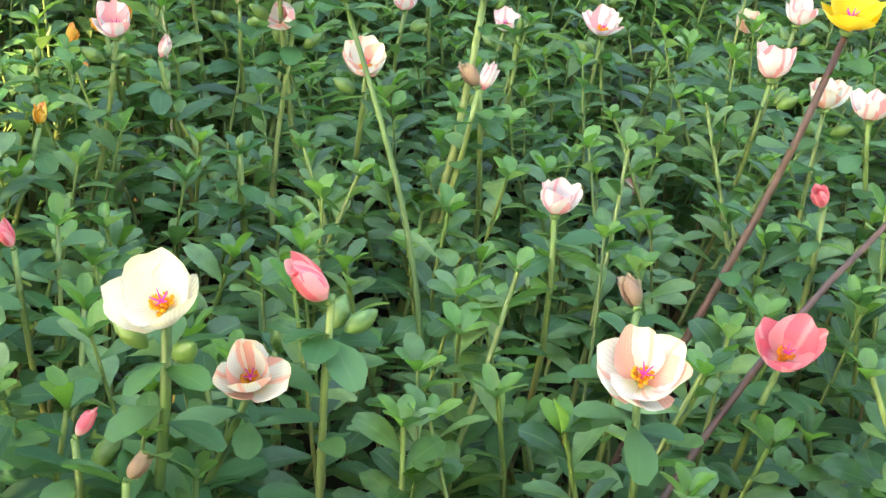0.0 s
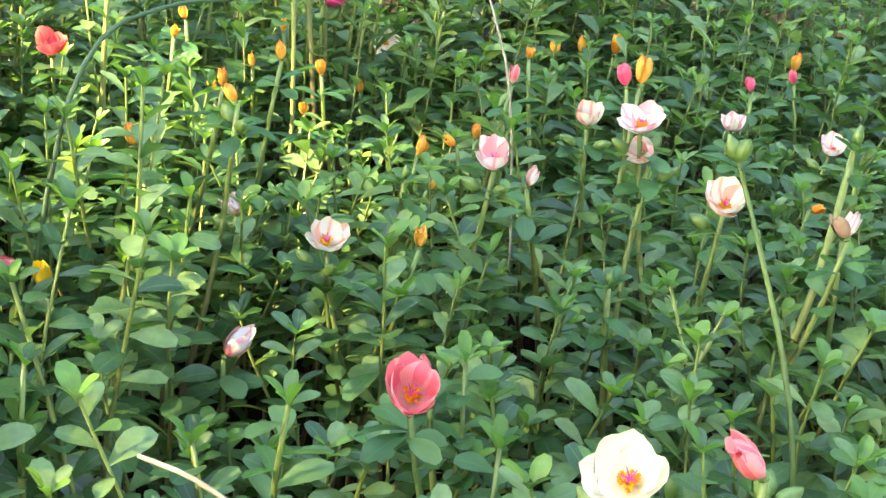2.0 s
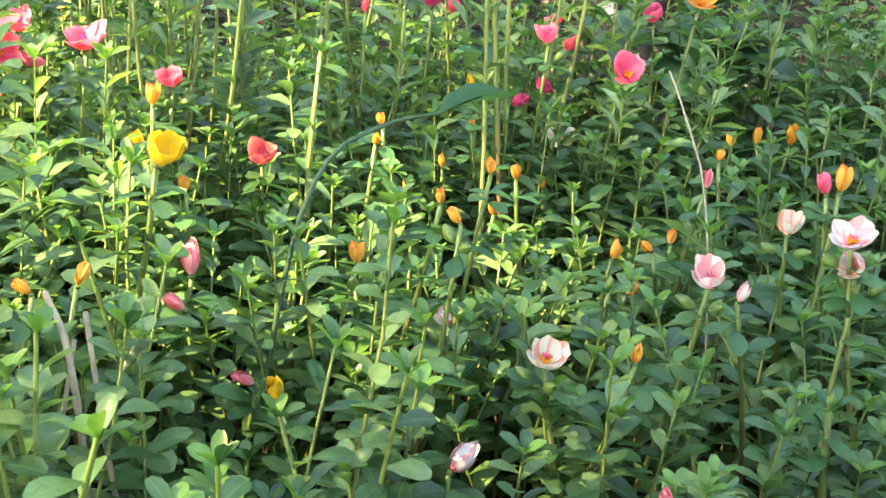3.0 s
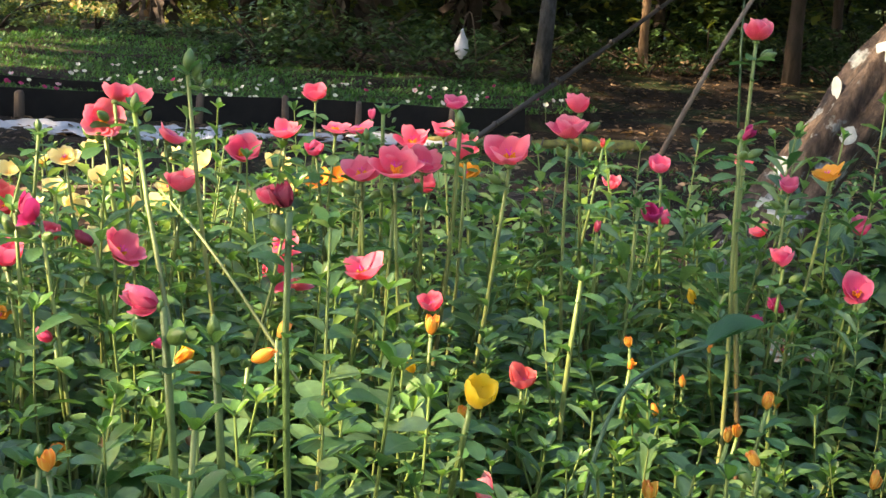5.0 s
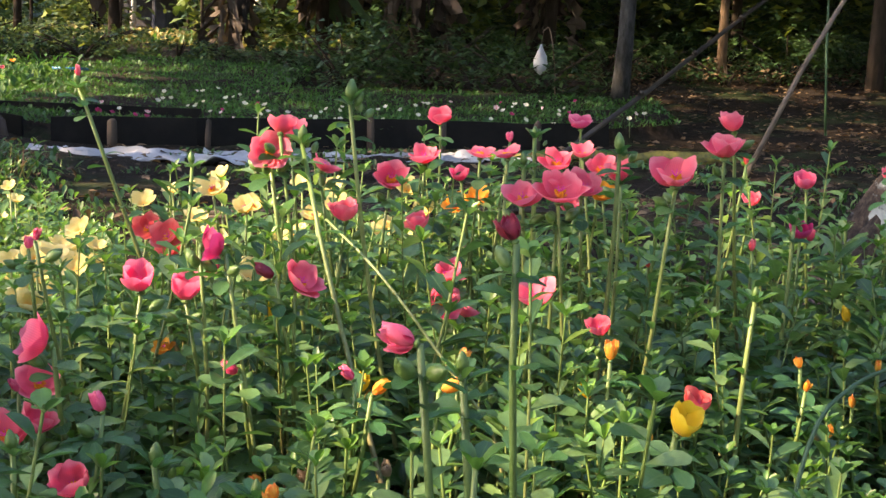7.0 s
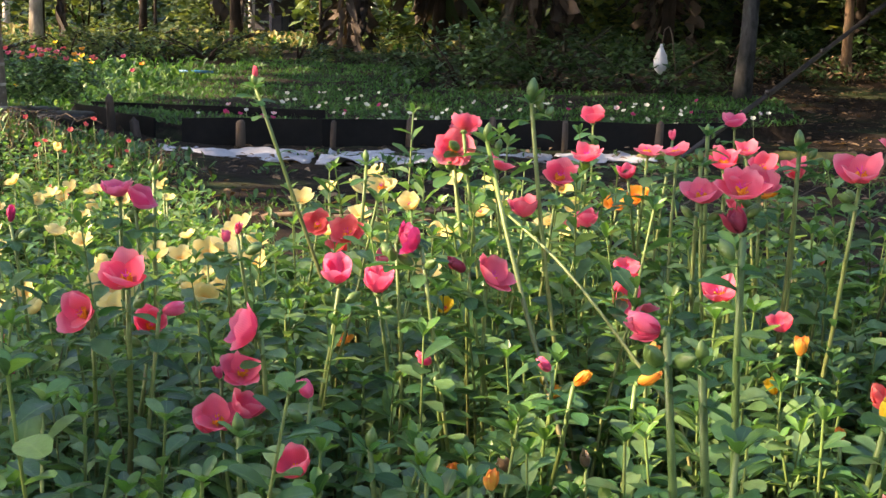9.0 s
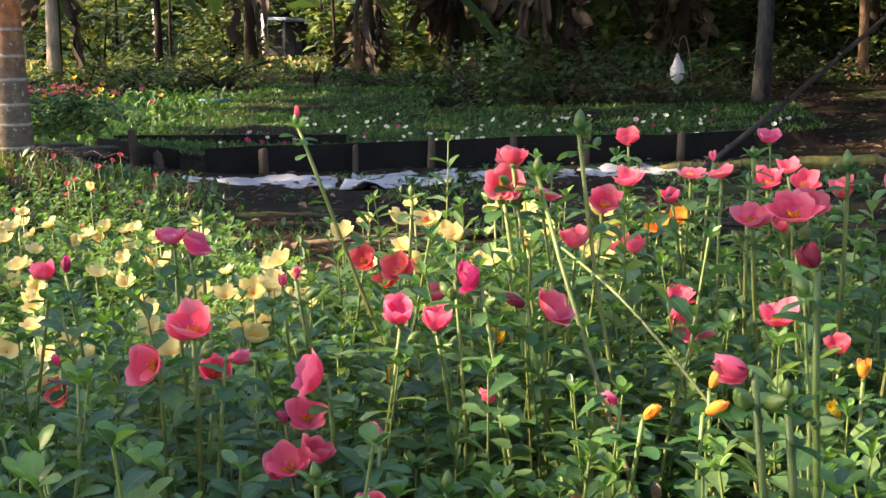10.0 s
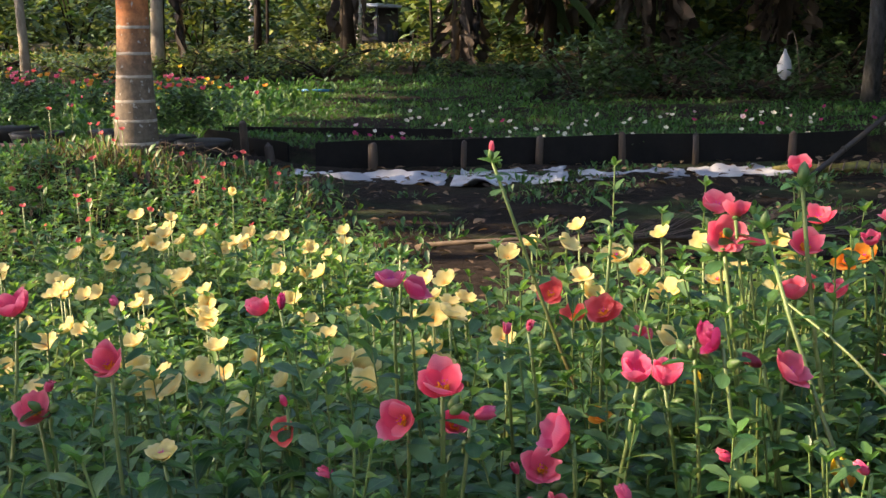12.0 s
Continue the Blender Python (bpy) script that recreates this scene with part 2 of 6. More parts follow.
def lichen_bark():
    m, n, l, b = shader("lichen_covered_bark")
    g = grain(n, l, 24.0, 8.0, 0.75, stretch=(1.5, 1.5, 0.6))
    col = ramp(n, l, g, ((0.36, (0.012, 0.009, 0.008)), (0.5, (0.07, 0.047, 0.036)), (0.66, (0.19, 0.135, 0.1))))
    patch = ramp(n, l, grain(n, l, 11.0, 5.0, 0.6), ((0.54, (0, 0, 0)), (0.58, (1, 1, 1))))
    col = mixed(n, l, col, ramp(n, l, grain(n, l, 70.0), ((0.35, (0.13, 0.15, 0.15)), (0.65, (0.42, 0.45, 0.45)))), patch)
    l.new(col, b.inputs["Base Color"])
    b.inputs["Roughness"].default_value = 0.95
    relief(n, l, b, g, 1.0, 0.03)
    return m


def palm_bark():
    m, n, l, b = shader("ringed_palm_trunk")
    c = n.new("ShaderNodeTexCoord")
    s = n.new("ShaderNodeSeparateXYZ")
    l.new(c.outputs["Object"], s.inputs[0])
    # the orange higher up the trunk is sunlight put into the colour
    up = ramp(n, l, s.outputs[2], ((0.0, (0.085, 0.075, 0.058)), (0.28, (0.14, 0.1, 0.068)), (0.42, (0.26, 0.12, 0.055)), (0.56, (0.52, 0.15, 0.035)), (1.0, (0.42, 0.2, 0.08))))
    g = grain(n, l, 40.0, 6.0, 0.7)
    col = mixed(n, l, up, ramp(n, l, g, ((0.35, (0.55, 0.55, 0.55)), (0.65, (1.3, 1.3, 1.3)))), 1.0, "MULTIPLY")
    spots = ramp(n, l, grain(n, l, 55.0, 2.0, 0.5), ((0.64, (0, 0, 0)), (0.7, (0.7, 0.7, 0.7))))
    col = mixed(n, l, col, (0.4, 0.39, 0.36), spots)
    l.new(col, b.inputs["Base Color"])
    b.inputs["Roughness"].default_value = 0.8
    relief(n, l, b, g, 0.6, 0.006)
    return m


LICHEN, PALM = lichen_bark(), palm_bark()
RING = plain_material("pale_palm_ring", (0.2, 0.17, 0.14), (0.42, 0.38, 0.33), 60, 0.85)


def soil_material():
    m, n, l, b = shader("garden_soil")
    g = grain(n, l, 26.0, 8.0, 0.7)
    col = ramp(n, l, g, ((0.28, (0.006, 0.005, 0.004)), (0.5, (0.018, 0.013, 0.01)), (0.72, (0.045, 0.032, 0.023))))
    moss = ramp(n, l, grain(n, l, 1.7, 5.0, 0.6), ((0.52, (0, 0, 0)), (0.66, (0.75, 0.75, 0.75))))
    col = mixed(n, l, col, (0.035, 0.06, 0.022), moss)
    leafy = ramp(n, l, grain(n, l, 60.0, kind="voronoi"), ((0.0, (0.6, 0.6, 0.6)), (0.12, (0, 0, 0))))
    col = mixed(n, l, col, (0.13, 0.08, 0.05), leafy)
    l.new(col, b.inputs["Base Color"])
    b.inputs["Roughness"].default_value = 0.95
    b.inputs["Specular IOR Level"].default_value = 0.12
    relief(n, l, b, g, 0.9, 0.02)
    return m


SOIL = soil_material()


# ---- geometry helpers ----
def link_mesh(name, mesh, material, parent=None, label=""):
    ob = new(name, mesh)
    if material and not mesh.materials:
        mesh.materials.append(material)
    if parent:
        ob.parent = parent
    if label:
        ob["label"] = label
    return ob


def mesh_of(name, verts, faces, uvs=None, smooth=True):
    """A mesh from generated arrays; uvs hold one pair a vertex."""
    me = bpy.data.meshes.new(name)
    me.from_pydata([tuple(v) for v in verts], [], [tuple(f) for f in faces])
    if uvs is not None:
        lay = me.uv_layers.new(name="UVMap")
        idx = np.empty(len(me.loops), dtype=np.int32)
        me.loops.foreach_get("vertex_index", idx)
        lay.data.foreach_set("uv", np.asarray(uvs, dtype=np.float32)[idx].ravel())
    if smooth:
        me.polygons.foreach_set("use_smooth", [True] * len(me.polygons))
    me.update()
    return me


def part(name, bm, material, parent, label=""):
    me = bpy.data.meshes.new(name)
    bm.to_mesh(me)
    bm.free()
    return link_mesh(name, me, material, parent, label)


def tube(points, radii, sides=6, flag=0.0, close=True):
    """A tapered tube along points: vertices, faces, and (flag, share of the way) a vertex."""
    P = [Vector(p) for p in points]
    V, F, U = [], [], []
    n = len(P)
    for i, p in enumerate(P):
        d = (P[min(i + 1, n - 1)] - P[max(i - 1, 0)]).normalized()
        a = d.cross(Vector((0.31, 0.92, 0.2))).normalized()
        b = d.cross(a)
        for k in range(sides):
            w = 2 * math.pi * k / sides
            V.append(p + (a * math.cos(w) + b * math.sin(w)) * radii[i])
            U.append((flag, i / (n - 1)))
    for i in range(n - 1):
        for k in range(sides):
            k2 = (k + 1) % sides
            F.append((i * sides + k, i * sides + k2, (i + 1) * sides + k2, (i + 1) * sides + k))
    if close:
        F.append(tuple(range((n - 1) * sides, n * sides)))
        F.append(tuple(reversed(range(sides))))
    return V, F, U


def tube_mesh(name, points, radii, sides=6, flag=0.0):
    return mesh_of(name, *tube(points, radii, sides, flag))


def leaf_shape(n=6, width=0.4, fold=0.12, droop=0.25, thick=0.0):
    """A spoon-shaped leaf of length 1 along +x, facing up: vertices, faces, uv."""
    V, F, U = [], [], []
    for i in range(n + 1):
        v = i / n
        if v < 0.64:
            w = width * 0.5 * math.sin(0.5 * math.pi * v / 0.64) ** 1.15
        else:
            w = width * 0.5 * math.sqrt(max(0, 1 - ((v - 0.64) / 0.395) ** 2))
        w = max(w, 0.028)
        z = 0.18 * v - droop * v * v
        for s in (-1, 0, 1):
            V.append((v, s * w, z + (fold * abs(s) * w / (width * 0.5))))
            U.append((0.5 + 0.5 * s, v))
    for i in range(n):
        for k in (0, 1):
            a = i * 3 + k
            F.append((a, a + 3, a + 4, a + 1))
    return V, F, U


def chaikin(points, rounds=2):
    for _ in range(rounds):
        out = [points[0]]
        for a, b in zip(points, points[1:]):
            out += [tuple(0.75 * u + 0.25 * w for u, w in zip(a, b)), tuple(0.25 * u + 0.75 * w for u, w in zip(a, b))]
        points = out + [points[-1]]
    return points


def step(a, b, v):
    t = min(1, max(0, (v - a) / (b - a)))
    return t * t * (3 - 2 * t)


def inside_bed(x, y, margin=0.02):
    """The raised bed behind the black boards."""
    front = 5.0 + (x + 2.0) * -0.95 if x < -1.92 else 4.94 + (x + 1.84) * 0.35 if x < 0.12 else 5.64 + (x - 0.12) * 0.83
    left = -2.62
    return y > front + margin and x > left + margin and x < 0.85 and y < (8.4 if x < -1.3 else 7.4)


def ground_z(x, y):
    z = 0.28 * step(5.6, 10.5, y) + 0.1 * step(10, 20, y)
    z += 0.17 * math.exp(-((x + 2.1) ** 2 / 0.35 + (y - 3.45) ** 2 / 0.35))
    z += 0.05 * step(-1.2, -3.0, x) if x < -1.2 else 0
    return z


# ---- ground ----
def spaced(a, b, fine_a, fine_b, fine, far):
    """Coordinates that lie close together in the middle and ever wider apart outwards."""
    mid = list(np.arange(fine_a, fine_b + fine / 2, fine))
    lo, hi, d = [fine_a], [mid[-1]], fine
    while lo[-1] > a:
        d *= far
        lo.append(lo[-1] - d)
    d = fine
    while hi[-1] < b:
        d *= far
        hi.append(hi[-1] + d)
    return lo[:0:-1] + mid + hi[1:]


def build_ground():
    xs, ys = spaced(-400, 400, -3.6, 2.6, 0.07, 1.35), spaced(-400, 900, -1.0, 8.0, 0.07, 1.35)
    V, F = [], []
    for y in ys:
        for x in xs:
            z = ground_z(x, y) + (0.08 if inside_bed(x, y, 0.11) else 0)
            if abs(x) < 20 and abs(y) < 30:
                z += 0.016 * noise.noise((x * 5, y * 5, 0)) + 0.02 * noise.noise((x * 1.3, y * 1.3, 4))
            V.append((x, y, z))
    w = len(xs)
    for j in range(len(ys) - 1):
        for i in range(w - 1):
            F.append((j * w + i, j * w + i + 1, (j + 1) * w + i + 1, (j + 1) * w + i))
    ob = link_mesh("ground", mesh_of("ground", V, F), SOIL)
    tagged(ob, "dark brown garden soil with moss and leaf litter", "soil", kind="structure")


build_ground()


# ---- loose foliage of the bed, too many stalks to count ----
class Pile:
    """Gathers many small pieces into one mesh with two or three materials."""

    def __init__(self):
        self.v, self.f, self.u, self.m, self.count = [], [], [], [], 0

    def add(self, verts, faces, uvs, mat=0):
        self.v.append(np.asarray(verts, dtype=np.float32))
        self.u.append(np.asarray(uvs, dtype=np.float32))
        self.f.append(np.asarray(faces, dtype=np.int64) + self.count)
        self.m.append(np.full(len(faces), mat, dtype=np.int32))
        self.count += len(verts)

    def add_pile(self, other, matrix):
        m = np.array(matrix, dtype=np.float32)
        for v, f, u, k in other.packed():
            self.v.append(v @ m[:3, :3].T + m[:3, 3])
            self.u.append(u)
            self.f.append(f + self.count)
            self.m.append(k)
            self.count += len(v)

    def packed(self):
        if len(self.v) > 1:
            self.v, self.f, self.u, self.m = [np.concatenate(self.v)], [np.concatenate(self.f)], [np.concatenate(self.u)], [np.concatenate(self.m)]
        return list(zip(self.v, self.f, self.u, self.m))

    def object(self, name, materials, parent=None, label=""):
        me = bpy.data.meshes.new(name)
        (v, f, u, k), = self.packed()
        me.vertices.add(len(v))
        me.vertices.foreach_set("co", v.ravel())
        me.loops.add(len(f) * 4)
        me.loops.foreach_set("vertex_index", f.ravel().astype(np.int32))
        me.polygons.add(len(f))
        me.polygons.foreach_set("loop_start", np.arange(0, len(f) * 4, 4, dtype=np.int32))
        me.polygons.foreach_set("material_index", k)
        lay = me.uv_layers.new(name="UVMap")
        lay.data.foreach_set("uv", u[f.ravel()].ravel())
        me.update(calc_edges=True)
        me.polygons.foreach_set("use_smooth", np.ones(len(f), dtype=bool))
        for mt in materials:
            me.materials.append(mt)
        ob = link_mesh(name, me, None, parent, label)
        return ob


def aim(p, azimuth, lift, size, roll=0.0):
    """The matrix of a leaf at p that points along azimuth, lifted above level."""
    return (Matrix.Translation(p) @ Matrix.Rotation(azimuth, 4, "Z") @ Matrix.Rotation(-lift, 4, "Y")
            @ Matrix.Rotation(roll, 4, "X") @ Matrix.Diagonal((size, size, size, 1)))


def put(pile, shape, matrix, mat):
    v, f, u = shape
    m = np.array(matrix)
    pile.add(np.asarray(v) @ m[:3, :3].T + m[:3, 3], f, u, mat)


LEAF_FINE = [leaf_shape(5, w, f, d) for w, f, d in ((0.5, 0.08, 0.22), (0.56, 0.06, 0.34), (0.43, 0.12, 0.12), (0.58, 0.05, 0.28))]
LEAF_SPARE = [leaf_shape(3, w, f, d) for w, f, d in ((0.5, 0.1, 0.2), (0.58, 0.08, 0.3), (0.44, 0.12, 0.12))]
LEAF_ROUGH = [leaf_shape(3, w, f, d) for w, f, d in ((0.46, 0.08, 0.22), (0.52, 0.06, 0.34), (0.4, 0.12, 0.12))]


def stalk_plan(rng, height, lean, grow=1.0):
    """The line of a stalk and the places of its leaves: point, azimuth, lift, length, young."""
    a = rng.uniform(0, 6.28)
    bend = rng.uniform(0.3, 1.0)
    line = []
    for i in range(6):
        t = i / 5
        r = lean * t ** (1 + bend)
        line.append((r * math.cos(a) + 0.003 * math.sin(9 * t + a), r * math.sin(a) + 0.003 * math.cos(7 * t), height * t))
    leaves = []
    t, az = rng.uniform(0.2, 0.32), rng.uniform(0, 6.28)
    while t < 0.95:
        k = t * 5
        i = min(4, int(k))
        p = Vector(line[i]).lerp(Vector(line[i + 1]), k - i)
        size = grow * (0.0205 if t < 0.8 else 0.0175) * rng.uniform(0.75, 1.25) * (0.75 + 0.4 * min(1, t * 2))
        leaves.append((p, az, rng.uniform(-0.1, 0.55) + 0.8 * max(0, t - 0.7), size, False))
        az += 2.2 + rng.uniform(-0.4, 0.4)
        t += rng.uniform(0.6, 1.3) * 0.0068 * grow / height
    for k in range(5):
        leaves.append((Vector(line[-1]) - Vector((0, 0, 0.004)), az + k * 1.26, rng.uniform(0.5, 1.0), rng.uniform(0.010, 0.017), k > 1))
    return line, leaves


def stalk_pile(rng, height, shapes, sides, grow=1.0):
    pile = Pile()
    line, leaves = stalk_plan(rng, height, rng.uniform(0.01, 0.06), grow)
    r = rng.uniform(0.0009, 0.0015)
    V, F, U = tube(line, [r * (1.25 - 0.5 * i / 5) for i in range(6)], sides, float(rng.random() < 0.6), False)
    pile.add(V, F, U, 0)
    for p, az, lift, size, young in leaves:
        put(pile, rng.choice(shapes), aim(p, az, lift, size, rng.uniform(-0.4, 0.4)), 2 if young else 1)
    return pile


def far_edge(x):
    """How far from the path the flower bed reaches."""
    if x < -0.9:
        return 2.25
    if x < 0.25:
        return 2.25 - 0.6 * step(-0.9, -0.4, x)
    return 1.65 - 0.12 * step(0.25, 0.5, x) - 0.15 * step(0.6, 1.3, x)


def canopy(x, y):
    """The height of the leaves."""
    h = 0.19 + 0.1 * step(0.36, 0.02, x)
    h += 0.085 * step(0.8, 1.3, y) * step(0.1, 0.36, x)
    h += 0.05 * step(0.9, 1.2, y) * step(0.2, 0.34, x)
    h -= 0.08 * step(-0.25, -0.75, x) * step(0.75, 1.35, y)
    h -= 0.03 * step(-0.3, -0.6, x)
    h += 0.03 * noise.noise((x * 4, y * 4, 2))
    return h


HEROES = ((0.32, 0.441, 0.207), (0.375, 0.342, 0.226), (0.427, 0.365, 0.22), (0.408, 0.364, 0.187), (0.521, 0.304, 0.209), (0.598, 0.335, 0.196), (0.556, 0.45, 0.215), (0.303, 0.645, 0.199), (0.525, 0.637, 0.231),
          (0.09, 0.67, 0.298), (0.131, 0.884, 0.248), (-0.377, 0.725, 0.345), (-0.304, 0.739, 0.31), (-0.317, 0.722, 0.254), (-0.299, 0.732, 0.26), (-0.256, 0.8, 0.339), (-0.237, 0.852, 0.323), (-0.149, 0.826, 0.337), (0.257, 0.621, 0.145), (0.153, 0.655, 0.167))


def cleared(x, y, h):
    """Stalks stay lower just in front of the blooms that stand free."""
    for hx, hy, hz in HEROES:
        if abs(x - hx) < 0.036 and -0.01 < hy - y < 0.15:
            h = min(h, hz - 0.028)
    return h


NEAR = 0.66      # plants up to here are things of their own


def bed_places():
    rng = random.Random(5)
    d = 0.0335
    for j in range(65):
        for i in range(83):
            x, y = -1.5 + (i + 0.5 * (j % 2) + rng.uniform(-0.42, 0.42)) * d, 0.2 + (j + rng.uniform(-0.42, 0.42)) * d
            if y > far_edge(x) + rng.uniform(-0.12, 0.05) or y < 0.24 - 0.3 * step(0.25, 0.4, x) + 0.16 * step(0.3, 0.0, x):
                continue
            if abs(x - 0.1) > 0.55 + 0.62 * y + 0.15 and y < 1.2:
                continue
            if rng.random() < 0.06:
                continue
            yield x, y, rng.uniform(0.68, 1.05) + (rng.uniform(0.1, 0.35) if rng.random() < (0.24 if 0.8 < y and x < 0.45 else 0.16) else 0), rng.uniform(0, 6.28), rng.random()


HEIGHTS = (0.13, 0.17, 0.21, 0.26, 0.31, 0.37)


def nearest_height(h):
    return min(range(len(HEIGHTS)), key=lambda i: abs(HEIGHTS[i] - h))


def build_bed():
    rng = random.Random(11)
    fine, rough, spare = ([[stalk_pile(rng, h, shapes, sides, grow) for _ in range(6)] for h in HEIGHTS] for shapes, sides, grow in ((LEAF_FINE, 5, 1.0), (LEAF_ROUGH, 4, 1.22), (LEAF_SPARE, 3, 1.3)))
    near_plants = []
    pile = Pile()
    for x, y, s, turn, pick in bed_places():
        h = cleared(x, y, canopy(x, y) * s)
        if y < NEAR and abs(x - 0.12) < 0.15 + 0.42 * y and pick < 0.5 and len(near_plants) < 38:
            near_plants.append((x, y, h, turn, pick))
            continue
        k = nearest_height(h)
        protos = (fine if y < 0.74 else rough if y < 1.1 else spare)[k]
        pile.add_pile(protos[int(pick * 997) % len(protos)], pose(x, y, ground_z(x, y) - 0.004, 0, 0, math.degrees(turn)) @ Matrix.Diagonal((1, 1, h / HEIGHTS[k], 1)))
    ob = pile.object("portulaca_foliage", (STEM, LEAF, TIP))
    tagged(ob, "dense green stems and fleshy spoon-shaped leaves of a portulaca bed", "foliage", kind="stuff")
    return near_plants


LEAF_MESHES = [mesh_of("leaf", *s) for s in LEAF_FINE]
for me in LEAF_MESHES:
    me.materials.append(LEAF_ONE)
YOUNG_MESH = mesh_of("young_leaf", *LEAF_FINE[2])
YOUNG_MESH.materials.append(TIP)


def portulaca_plant(rng, height):
    """A leafy stalk without a flower, each leaf a part."""
    root = new("portulaca_plant")
    tagged(root, "upright leafy portulaca stalk with fleshy green leaves", "plant", "leafy portulaca stalks")
    line, leaves = stalk_plan(rng, height, rng.uniform(0.01, 0.04))
    link_mesh("stem", tube_mesh("stem", line, [0.0015 - 0.00008 * i for i in range(6)], 6, float(rng.random() < 0.3)), STEM, root)
    for p, az, lift, size, young in leaves:
        ob = link_mesh("leaf", YOUNG_MESH if young else rng.choice(LEAF_MESHES), None, root)
        ob.matrix_local = aim(p, az, lift, size, rng.uniform(-0.4, 0.4))
    return root


def place_plants(spots):
    rng = random.Random(21)
    protos = {}
    for x, y, h, turn, pick in spots:
        k = nearest_height(h)
        m = pose(x, y, ground_z(x, y) - 0.004, 0, 0, math.degrees(turn)) @ Matrix.Diagonal((1, 1, h / HEIGHTS[k], 1))
        known = protos.setdefault(k, [])
        if len(known) < 4:
            ob = portulaca_plant(rng, HEIGHTS[k])
            ob.matrix_basis = m
            known.append(ob)
        else:
            src = known[int(pick * 991) % len(known)]
            keep = src.matrix_basis.copy()
            src.matrix_basis = Matrix()
            copy_thing(src, m)
            src.matrix_basis = keep


place_plants(build_bed())


# ---- flowers ----
def petal_shape(kind, variant):
    """One petal of a flower whose axis is +z and whose radius is about 1: v along, u across."""
    rng = random.Random(hash_name(kind) + variant)
    a0, a1, flare, wide, length = {"open": (82, 30, 12, 0.98, 1.3), "bowl": (86, 6, 22, 1.02, 1.46), "cup": (82, 6, 10, 0.98, 1.42), "bud": (55, -24, 4, 0.8, 1.7), "furled": (62, -34, 30, 0.7, 1.7), "flat": (86, 60, 8, 0.9, 1.12), "small": (80, 38, 14, 0.95, 1.3)}[kind]
    a0 += rng.uniform(-4, 4)
    a1 += rng.uniform(-9, 9)
    closed = kind in ("bud", "furled")
    n, k = (4, 4) if kind == "small" else (8, 10)
    steps = 40
    line, r, z = [], 0.06, 0.0
    for i in range(steps + 1):
        v = i / steps
        ang = radians(a0 + (a1 - a0) * min(1, v / 0.75) ** 0.8 + flare * max(0, v - 0.75) / 0.25)
        line.append((r, z, ang))
        r += math.sin(ang) * length / steps
        z += math.cos(ang) * length / steps
    V, F, U = [], [], []
    for i in range(n + 1):
        for j in range(k + 1):
            s = -1 + 2 * j / k
            # the tip is a broad, slightly notched arc
            arc = 0.42 * abs(s) ** 2.6 if closed else 0.44 * abs(s) ** 2.3
            notch = (0.13, 0.03, 0.09)[variant] * math.exp(-((s - 0.1 * (variant - 1)) / 0.24) ** 2) + 0.03 * math.sin(8 * s + 2 * variant)
            v = i / n * (1 - (arc + notch) * (i / n) ** 2)
            w = wide * math.sin(0.5 * math.pi * min(1, v / 0.62)) ** (0.9 if closed else 0.75)
            if v > 0.62:
                w *= 1 - (0.62 if closed else 0.16) * ((v - 0.62) / 0.38) ** 2
            w = max(w, 0.1)
            q = v * steps
            i0 = min(steps - 1, int(q))
            r = line[i0][0] + (line[i0 + 1][0] - line[i0][0]) * (q - i0)
            z = line[i0][1] + (line[i0 + 1][1] - line[i0][1]) * (q - i0)
            rr = max(r, 0.36)
            phi = max(-1.45, min(1.45, s * w / rr * 0.82))
            wave = (2.2 if kind == "furled" else 0.75) * (0.06 * math.sin(4.5 * s + 4 * v + 2 * variant) + 0.02 * math.sin(9 * s + variant)) * v * v
            V.append((r - rr + rr * math.cos(phi) + wave, rr * math.sin(phi), z + wave * 0.5))
            U.append((j / k, v))
    for i in range(n):
        for j in range(k):
            a = i * (k + 1) + j
            F.append((a, a + 1, a + k + 2, a + k + 1))
    return V, F, U


def hash_name(text):
    return sum((i + 1) * ord(c) for i, c in enumerate(text))


petal_cache = {}


def petal_mesh(kind, colour, variant):
    key = (kind, colour, variant)
    if key not in petal_cache:
        me = mesh_of("petal", *petal_shape(kind, variant))
        me.materials.append(PETAL[colour])
        petal_cache[key] = me
    return petal_cache[key]


def anther_mesh():
    pile = Pile()
    rng = random.Random(3)
    for i in range(26):
        a, r, h = rng.uniform(0, 6.28), rng.uniform(0.02, 0.17), rng.uniform(0.2, 0.34)
        top = (r * 1.5 * math.cos(a), r * 1.5 * math.sin(a), h)
        V, F, U = tube([(0.3 * top[0], 0.3 * top[1], 0.02), (0.8 * top[0], 0.8 * top[1], h * 0.8), top], (0.016, 0.016, 0.06), 4, 0, False)
        pile.add(V, F, U, 0)
        V, F, U = tube([top, (top[0], top[1], h + 0.07)], (0.062, 0.02), 4, 0, False)
        pile.add(V, F, U, 0)
    ob = pile.object("anthers", (ANTHER,))
    me = ob.data
    bpy.data.objects.remove(ob)
    return me


def stigma_mesh():
    pile = Pile()
    for i in range(5):
        a = i * 1.26
        V, F, U = tube([(0, 0, 0.1), (0.03 * math.cos(a), 0.03 * math.sin(a), 0.36), (0.2 * math.cos(a), 0.2 * math.sin(a), 0.56)], (0.024, 0.024, 0.015), 4, 0, False)
        pile.add(V, F, U, 0)
    ob = pile.object("stigma", (STIGMA,))
    me = ob.data
    bpy.data.objects.remove(ob)
    return me


